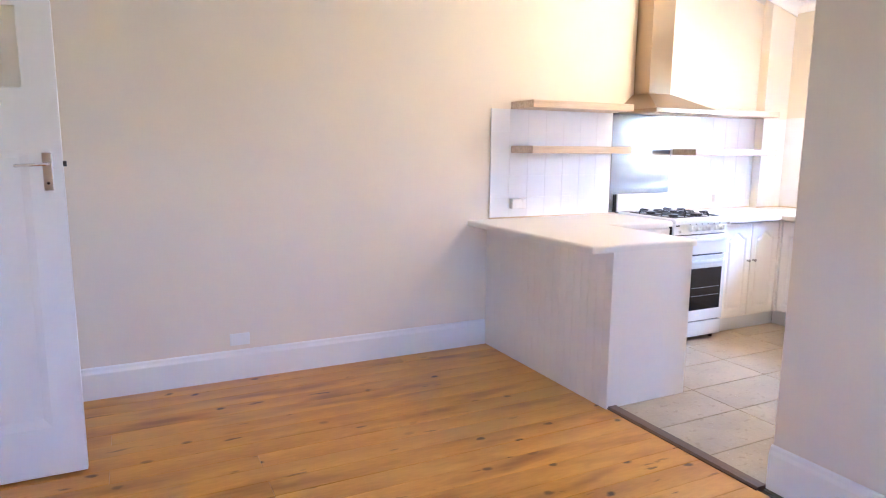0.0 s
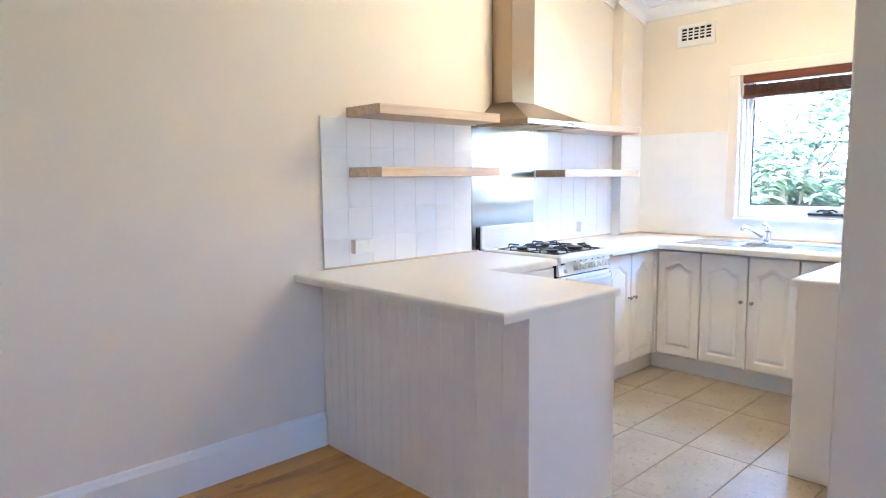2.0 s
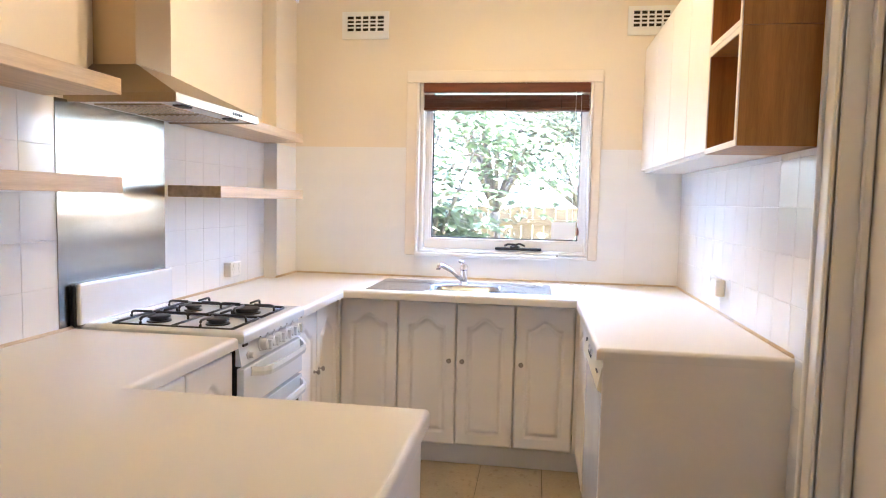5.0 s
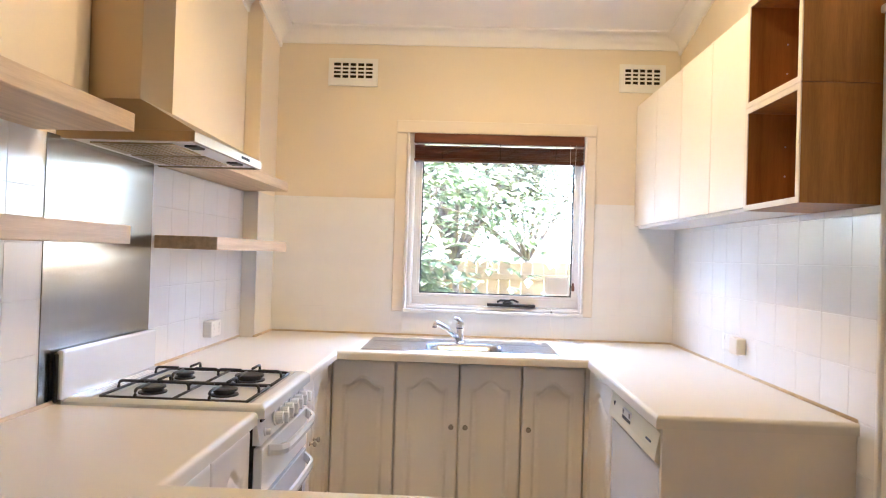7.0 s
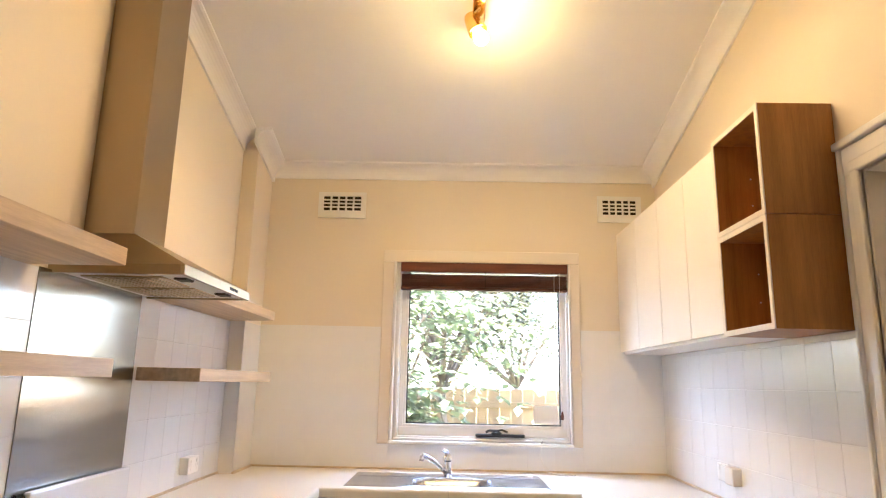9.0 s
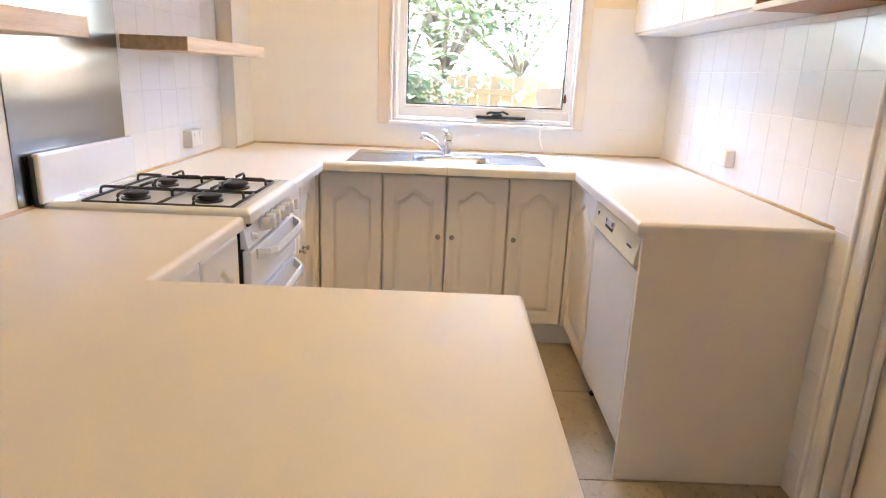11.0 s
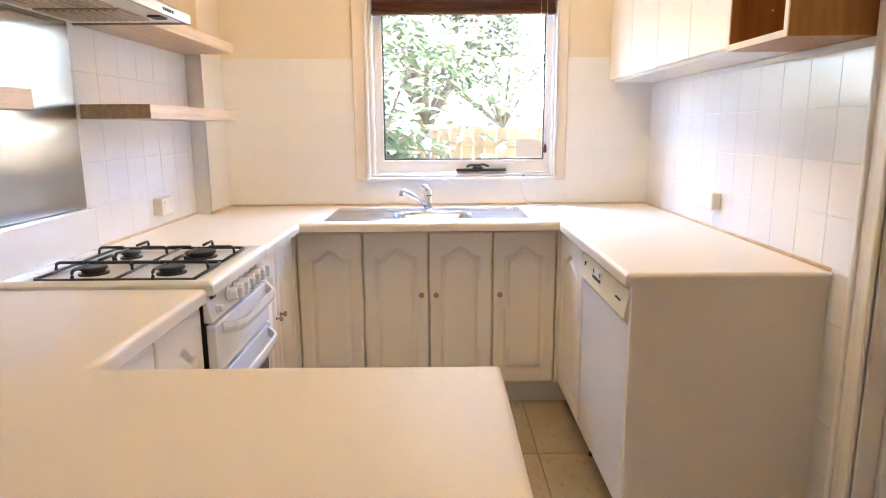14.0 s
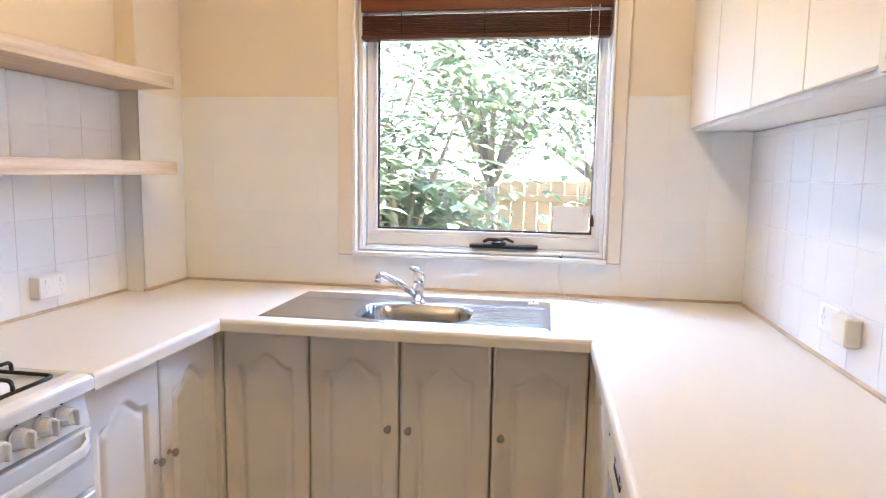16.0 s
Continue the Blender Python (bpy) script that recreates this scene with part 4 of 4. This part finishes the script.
# ---- wall cabinets ----
WY, WZ0, WZ1 = 1.925, 1.54, 2.24
for k, (a, b) in enumerate(((3.762, 4.07), (4.07, 4.415), (4.415, 4.78), (4.78, WX - 0.002))):
    w = thing("wall_cabinet", ((a + b) / 2, 1.8, WZ0), "white flat-fronted wall cabinet hung above the worktop", "cabinet", "wall cabinets")
    box("carcass", a + 0.0005, b - 0.0005, WR + 0.001, WY - 0.02, WZ0, WZ1, DOORW, 0.001, w)
    box("door", a + 0.0024, b - 0.0024, WY - 0.017, WY, WZ0 + 0.012, WZ1 - 0.012, DOORW, 0.0015, w)
for z0, z1 in ((WZ0, 1.888), (1.890, WZ1 + 0.012)):
    w = thing("open_wall_unit", (3.58, 1.8, z0), "walnut veneer open cube unit with pale front edges", "cabinet", "open cube units")
    a, b, th = 3.403, 3.758, 0.018
    y1 = WY + 0.003
    boxes("shell", [(a, a + th, WR + 0.001, y1 - 0.004, z0, z1), (b - th, b, WR + 0.001, y1 - 0.004, z0, z1), (a + th, b - th, WR + 0.001, y1 - 0.004, z0, z0 + th), (a + th, b - th, WR + 0.001, y1 - 0.004, z1 - th, z1), (a + th, b - th, WR + 0.001, WR + 0.008, z0 + th, z1 - th)], WALNUT, 0, w)
    boxes("edging", [(a, a + th, y1 - 0.004, y1, z0, z1), (b - th, b, y1 - 0.004, y1, z0, z1), (a + th, b - th, y1 - 0.004, y1, z0, z0 + th), (a + th, b - th, y1 - 0.004, y1, z1 - th, z1)], PANEL, 0, w)
    for sx, sz in ((3.74 - 0.0005, z0 + 0.12), (3.74 - 0.0005, z0 + 0.22)):
        lathe("shelf_pin_hole", (sx, 1.80, sz), (-1, 0, 0), [(0, 0.0035), (0.001, 0.003)], KICK, w, 8)


# ---- sink ----
def sink():
    x0, x1, y0, y1 = 4.545, 4.985, 2.41, 3.355
    s = thing("sink", (4.77, 2.88, ZT), "stainless steel inset sink with drainers each side", "sink")
    bm = bmesh.new()
    nx, ny = 44, 94

    def z(x, y):
        e = min(x - x0, x1 - x, y - y0, y1 - y)
        h = 0.005 * min(1, e / 0.006)
        if e > 0.02:
            h -= 0.004 * min(1, (e - 0.02) / 0.012)
        # tap ledge stays high at the back
        if x > 4.86:
            h = 0.005 if e > 0.006 else h
        # bowl
        cx, cy, hx, hy, r = 4.712, 2.862, 0.122, 0.185, 0.075
        qx, qy = max(abs(x - cx) - hx + r, 0), max(abs(y - cy) - hy + r, 0)
        d = r - math.hypot(qx, qy)
        if d > 0:
            h -= 0.145 * min(1, d / 0.03) ** 0.7
        elif 4.60 < x < 4.85 and e > 0.035:
            h += 0.0022 * max(0, math.sin((x - 4.60) / 0.28 * math.pi * 14)) * min(1, -d / 0.03)
        return ZT + h
    grid = [[bm.verts.new((x0 + (x1 - x0) * i / nx, y0 + (y1 - y0) * j / ny, z(x0 + (x1 - x0) * i / nx, y0 + (y1 - y0) * j / ny))) for i in range(nx + 1)] for j in range(ny + 1)]
    for j in range(ny):
        for i in range(nx):
            bm.faces.new((grid[j][i], grid[j][i + 1], grid[j + 1][i + 1], grid[j + 1][i]))
    finish("basin", bm, SINKM, (4.77, 2.88, ZT), True, s)
    lathe("waste", (4.712, 2.862, ZT - 0.1415), (0, 0, 1), [(0, 0.035), (0.002, 0.035), (0.003, 0.026), (0.001, 0.02)], CHROME, s, 18)
    lathe("plug", (4.925, 2.47, ZT + 0.004), (0, 0, 1), [(0, 0.02), (0.006, 0.019), (0.008, 0.006), (0.014, 0.005)], PLASTIC, s, 14)
    t = thing("mixer_tap", (4.868, 2.885, ZT), "chrome single-lever mixer tap behind the sink bowl", "tap")
    lathe("body", (4.868, 2.885, ZT + 0.003), (0, 0, 1), [(0, 0.026), (0.006, 0.026), (0.01, 0.021), (0.075, 0.020), (0.082, 0.022), (0.10, 0.022), (0.112, 0.016), (0.116, 0.004)], CHROME, t, 20)
    tube("spout", bent([(4.865, 2.89, ZT + 0.022), (4.83, 2.945, ZT + 0.078), (4.79, 3.0, ZT + 0.112), (4.78, 3.012, ZT + 0.112), (4.778, 3.014, ZT + 0.088)], 5, 0.012), 0.012, CHROME, t, 12)
    tube("lever", [(4.868, 2.885, ZT + 0.108), (4.863, 2.892, ZT + 0.124), (4.85, 2.915, ZT + 0.133)], [0.013, 0.011, 0.007], CHROME, t, 10)


sink()


# ---- ceiling spot bar ----
def spots():
    """Built flat below the origin, then laid against the raked ceiling."""
    s = thing("ceiling_spot_bar", (0, 0, 0), "brass ceiling spotlight bar with lit bulbs", "ceiling light")
    lean = pose(3.72, 2.785, TOP + RAKE * (5.06 - 3.72) - 0.002, 0, math.degrees(math.atan(RAKE)), 0)
    back = lean.inverted()
    box("bar", -0.42, 0.31, -0.026, 0.026, -0.028, 0.0, BRASS, 0.004, s)
    for hx, aim, b in ((-0.10, (0.05, 0.12, -1), (3.63, 2.80, 2.86)), (0.19, (0.12, -0.42, -1), (3.94, 2.775, 2.78))):
        w = Vector(aim).normalized()
        base = back @ Vector(b) - w * 0.125
        tube("arm", [(hx, 0, -0.02), (hx, 0, -0.05), tuple(base + w * 0.01)], 0.007, BRASS, s, 8)
        lathe("head", tuple(base), tuple(w), [(0, 0.012), (0.004, 0.026), (0.02, 0.032), (0.085, 0.041), (0.088, 0.041), (0.092, 0.041), (0.092, 0.037), (0.03, 0.028)], BRASS, s, 20)
        g = lathe("bulb", tuple(base + w * 0.06), tuple(w), [(0, 0.014), (0.03, 0.02), (0.05, 0.029), (0.07, 0.031), (0.085, 0.026), (0.097, 0.012), (0.10, 0.002)], BULB, s, 18)
        g.visible_shadow = False
    s.matrix_basis = lean


spots()


# ---- garden ----
tagged(box("ground", -120, 200, -150, 150, -0.6, -0.35, GRASS), "dry lawn ground of the back yard", "ground", kind="structure")
fence = thing("paling_fence", (9.8, 2.5, -0.35), "sunlit weathered timber paling fence at the yard's end", "fence")
yy = -3.0
while yy < 9.0:
    box("paling", 9.80, 9.815, yy, yy + 0.142, -0.35, 1.30 + random.uniform(-0.012, 0.012), PALING, 0.0, fence)
    yy += 0.146
for z in (0.0, 1.07):
    box("rail", 9.755, 9.80, -3.0, 9.0, z, z + 0.075, PALING, 0.003, fence)
for yy in (-2, 0.6, 3.2, 5.8, 8.4):
    box("post", 9.70, 9.755, yy, yy + 0.09, -0.35, 1.2, PALING, 0.003, fence)


def tree(name, at, height, crown, fronds, leaf, mat, label, seed):
    """Tapered trunk and limbs; a crown of fronds with separate leaflets."""
    rnd = random.Random(seed)
    t = thing(name, at, label, "tree")
    x, y, z = at
    bm = bmesh.new()
    tips = []
    fork = Vector((x + rnd.uniform(-0.1, 0.1), y + rnd.uniform(-0.15, 0.15), z + height * 0.32))
    add_tube(bm, [(x, y, z), (x + 0.03, y - 0.02, z + height * 0.16), tuple(fork)], [0.085, 0.06, 0.045], 9)
    for k in range(9):
        a = k * 2.4 + rnd.random()
        end = fork + Vector((math.cos(a) * crown * rnd.uniform(0.45, 0.95), math.sin(a) * crown * rnd.uniform(0.45, 0.95), height * rnd.uniform(0.15, 0.62)))
        mid = fork.lerp(end, 0.5) + Vector((rnd.uniform(-0.15, 0.15), rnd.uniform(-0.15, 0.15), 0.12))
        add_tube(bm, [tuple(fork), tuple(mid), tuple(end)], [0.034, 0.02, 0.008], 6)
        tips += [mid, end]
        for _ in range(4):
            s = mid.lerp(end, rnd.random())
            e = s + Vector((rnd.uniform(-1, 1), rnd.uniform(-1, 1), rnd.uniform(-0.4, 0.7))) * crown * 0.42
            add_tube(bm, [tuple(s), tuple(e)], [0.014, 0.005], 5)
            tips += [s.lerp(e, 0.6), e]
    finish("trunk", bm, BARK, at, True, t)
    verts, faces = [], []
    for _ in range(fronds):
        tip = rnd.choice(tips) + Vector((rnd.gauss(0, 0.13), rnd.gauss(0, 0.13), rnd.gauss(0, 0.13))) * crown
        a = rnd.uniform(0, 2 * math.pi)
        way = Vector((math.cos(a), math.sin(a), rnd.uniform(-0.5, 0.35)))
        length = leaf * rnd.uniform(4, 7)
        side = way.cross(Vector((0, 0, 1))).normalized()
        up = side.cross(way).normalized()
        for k in range(12):
            f = (k // 2 + 1) / 6.5
            c = tip + way * length * f + Vector((0, 0, -0.35 * length * f * f))
            s = side * (1 if k % 2 else -1) + way * 0.45 + up * rnd.uniform(-0.5, 0.2)
            s.normalize()
            wv = s.cross(up).normalized() * leaf * 0.22
            l1 = leaf * (1.1 - 0.5 * f) * rnd.uniform(0.8, 1.2)
            n = len(verts)
            verts += [tuple(c), tuple(c + s * l1 * 0.5 + wv), tuple(c + s * l1 - up * l1 * 0.15), tuple(c + s * l1 * 0.5 - wv)]
            faces.append((n, n + 1, n + 2, n + 3))
    me = bpy.data.meshes.new("leaves")
    me.from_pydata(verts, [], faces)
    me.materials.append(mat)
    lv = new("leaves", me)
    lv.parent = t
    lv.location = -Vector(at)
    tagged(lv, kind="stuff")
    return t


tree("frond_tree", (7.2, 3.5, -0.35), 2.9, 0.8, 170, 0.2, LEAF, "leafy green tree with long pinnate fronds near the window", 3)
tree("garden_tree", (8.7, 2.9, -0.35), 5.0, 1.5, 2300, 0.085, LEAF2, "dense grey-green small-leaved tree before the fence", 5)
tree("yard_tree", (11.8, 1.7, -0.35), 5.2, 2.4, 850, 0.12, LEAF, "tall green tree beyond the paling fence", 8)
tree("far_tree", (12.5, 5.2, -0.35), 5.4, 2.5, 800, 0.12, LEAF2, "tall grey-green tree beyond the paling fence", 11)
tree("garden_shrub", (8.4, 3.75, -0.35), 2.2, 0.8, 900, 0.08, LEAF2, "low pale-leaved shrub before the paling fence", 14)


# ---- pieces of walls and floors ----
def tiles_on(name, wall_name, spans, size, maker, mat, gap, phase=(0, 0)):
    """Square tiles cut to a list of rectangles (u0, u1, v0, v1), as parts of a wall."""
    parent = bpy.data.objects[wall_name]
    base = parent_place(parent)
    cache = {}
    for u0, u1, v0, v1 in spans:
        i0 = math.floor((u0 - phase[0]) / size)
        i1 = math.ceil((u1 - phase[0]) / size)
        j0 = math.floor((v0 - phase[1]) / size)
        j1 = math.ceil((v1 - phase[1]) / size)
        for i in range(i0, i1):
            for j in range(j0, j1):
                a, b = max(u0, phase[0] + i * size), min(u1, phase[0] + (i + 1) * size)
                c, d = max(v0, phase[1] + j * size), min(v1, phase[1] + (j + 1) * size)
                if b - a < 0.006 or d - c < 0.006:
                    continue
                w, h = round(b - a - gap, 4), round(d - c - gap, 4)
                if (w, h) not in cache:
                    bm = bmesh.new()
                    maker(bm, w, h)
                    bmesh.ops.recalc_face_normals(bm, faces=bm.faces)
                    me = bpy.data.meshes.new(name)
                    bm.to_mesh(me)
                    bm.free()
                    me.materials.append(mat)
                    cache[(w, h)] = me
                yield cache[(w, h)], (a + b) / 2, (c + d) / 2, parent, base


def put_tiles(name, wall_name, spans, size, mat, gap, facing, at, depth=0.009, phase=(0, 0), bevel=0.0009):
    turn = {"-y": 0, "-x": -90, "+y": 180}[facing]
    for me, u, v, parent, base in tiles_on(name, wall_name, spans, size, lambda bm, w, h: add_box(bm, -w / 2, w / 2, -depth, 0, -h / 2, h / 2, bevel), mat, gap, phase):
        ob = new(name, me)
        ob.parent = parent
        place = {"-y": (u, at, v), "+y": (u, at, v), "-x": (at, u, v)}[facing]
        ob.matrix_basis = Matrix.Translation(-base) @ pose(*place, 0, 0, turn)


TS = 0.1525
tagged(box("wall_grout_north", 2.205, 4.85, WL - 0.0105, WL - 0.0005, 0.90, 1.66, GROUT), "pale grout bed behind the white tiles", "grout", kind="structure")
tagged(boxes("wall_grout_east", [(WX - 0.0105, WX - 0.0005, WR, 2.149, 0.90, 1.67), (WX - 0.0105, WX - 0.0005, 3.277, 3.965, 0.90, 1.67), (WX - 0.0105, WX - 0.0005, 2.149, 3.277, 0.90, 1.032)], GROUT), "pale grout bed behind the white tiles", "grout", kind="structure")
tagged(box("wall_grout_south", 3.376, WX, WR + 0.0005, WR + 0.0105, 0.0, WZ0 - 0.003, GROUT), "pale grout bed behind the white tiles", "grout", kind="structure")
put_tiles("tile", "wall_grout_north", [(2.20, 3.26, 0.90, 1.66), (3.87, 4.85, 0.90, 1.66)], TS, TILE, 0.0009, "-y", WL - 0.003, phase=(2.20, 0.8975))
put_tiles("tile", "wall_grout_east", [(WR, 2.148, 0.90, 1.67), (3.278, 3.965, 0.90, 1.67), (2.148, 3.278, 0.90, 1.033)], TS, TILE, 0.0002, "-x", WX - 0.003, phase=(WR, 0.8975), bevel=0.0001)
put_tiles("tile", "wall_grout_south", [(3.376, WX, 0.90, WZ0 - 0.002), (3.376, 3.47, 0.0, 0.90)], TS, TILE, 0.0011, "+y", WR + 0.003, phase=(3.52, 0.905))

tagged(boxes("wall_chase_cladding", [(4.846, 4.8495, 3.9605, WL - 0.013, 0.90, 1.66), (4.846, WX - 0.013, 3.961, 3.9645, 0.90, 1.66)], TILE), "white glazed lining on the lower pipe chase", "tiling", kind="structure")

# kitchen floor tiles
tagged(box("floor_kitchen", 2.24, WX, 1.5, WL, -0.06, -0.006, FGROUT), "grey stone-look kitchen floor tiles with dark joints", "floor", kind="structure")
kf = bpy.data.objects["floor_kitchen"]
cache = {}
for j in range(-3, 7):
    c, d = max(1.602, 2.12 + 0.3115 * j), min(WL - 0.01, 2.12 + 0.3115 * (j + 1))
    if d <= c:
        continue
    for i in range(-2, 6):
        a, b = max(2.27, 3.465 + 0.625 * i), min(4.66, 3.465 + 0.625 * (i + 1))
        if b - a < 0.02:
            continue
        key = (round(b - a - 0.0035, 4), round(d - c - 0.0035, 4))
        if key not in cache:
            bm = bmesh.new()
            add_box(bm, -key[0] / 2, key[0] / 2, -key[1] / 2, key[1] / 2, -0.008, 0, 0.0012)
            me = bpy.data.meshes.new("floor_tile")
            bm.to_mesh(me)
            bm.free()
            me.materials.append(FTILE)
            cache[key] = me
        ob = new("floor_tile", cache[key])
        ob.parent = kf
        ob.location = Vector(((a + b) / 2, (c + d) / 2, 0)) - kf.location

# sitting room boards
tagged(box("floor_sitting_room", -2.0, 2.24, -1.75, 4.4, -0.06, -0.016, GAPW), "honey-coloured knotty pine floorboards, worn varnish", "floor", kind="structure")
fl = bpy.data.objects["floor_sitting_room"]
rnd = random.Random(4)
cache = {}
yy = -1.6
while yy < WL:
    w = min(0.128, WL - yy)
    xs = [-1.3] + ([rnd.choice((-0.2, 0.4, 1.0, 1.5))] if rnd.random() < 0.5 else []) + [2.205]
    for a, b in zip(xs, xs[1:]):
        key = (round(b - a - 0.0012, 4), round(w - 0.0009, 4))
        if key not in cache:
            bm = bmesh.new()
            add_box(bm, -key[0] / 2, key[0] / 2, -key[1] / 2, key[1] / 2, -0.018, 0, 0.0012)
            me = bpy.data.meshes.new("floorboard")
            bm.to_mesh(me)
            bm.free()
            me.materials.append(PINE)
            cache[key] = me
        ob = new("floorboard", cache[key])
        ob.parent = fl
        ob.location = Vector(((a + b) / 2, yy + w / 2, rnd.uniform(-0.0008, 0.0004))) - fl.location
    yy += w
bm = bmesh.new()
add_prism(bm, [(2.195, -0.01), (2.195, 0.006), (2.205, 0.013), (2.255, 0.013), (2.268, 0.004), (2.268, -0.01)], "y", 1.817, 2.745)
tagged(finish("trim_threshold", bm, STRIP, (2.23, 2.2, 0)), "dark timber threshold strip between boards and tiles", "threshold", kind="structure")
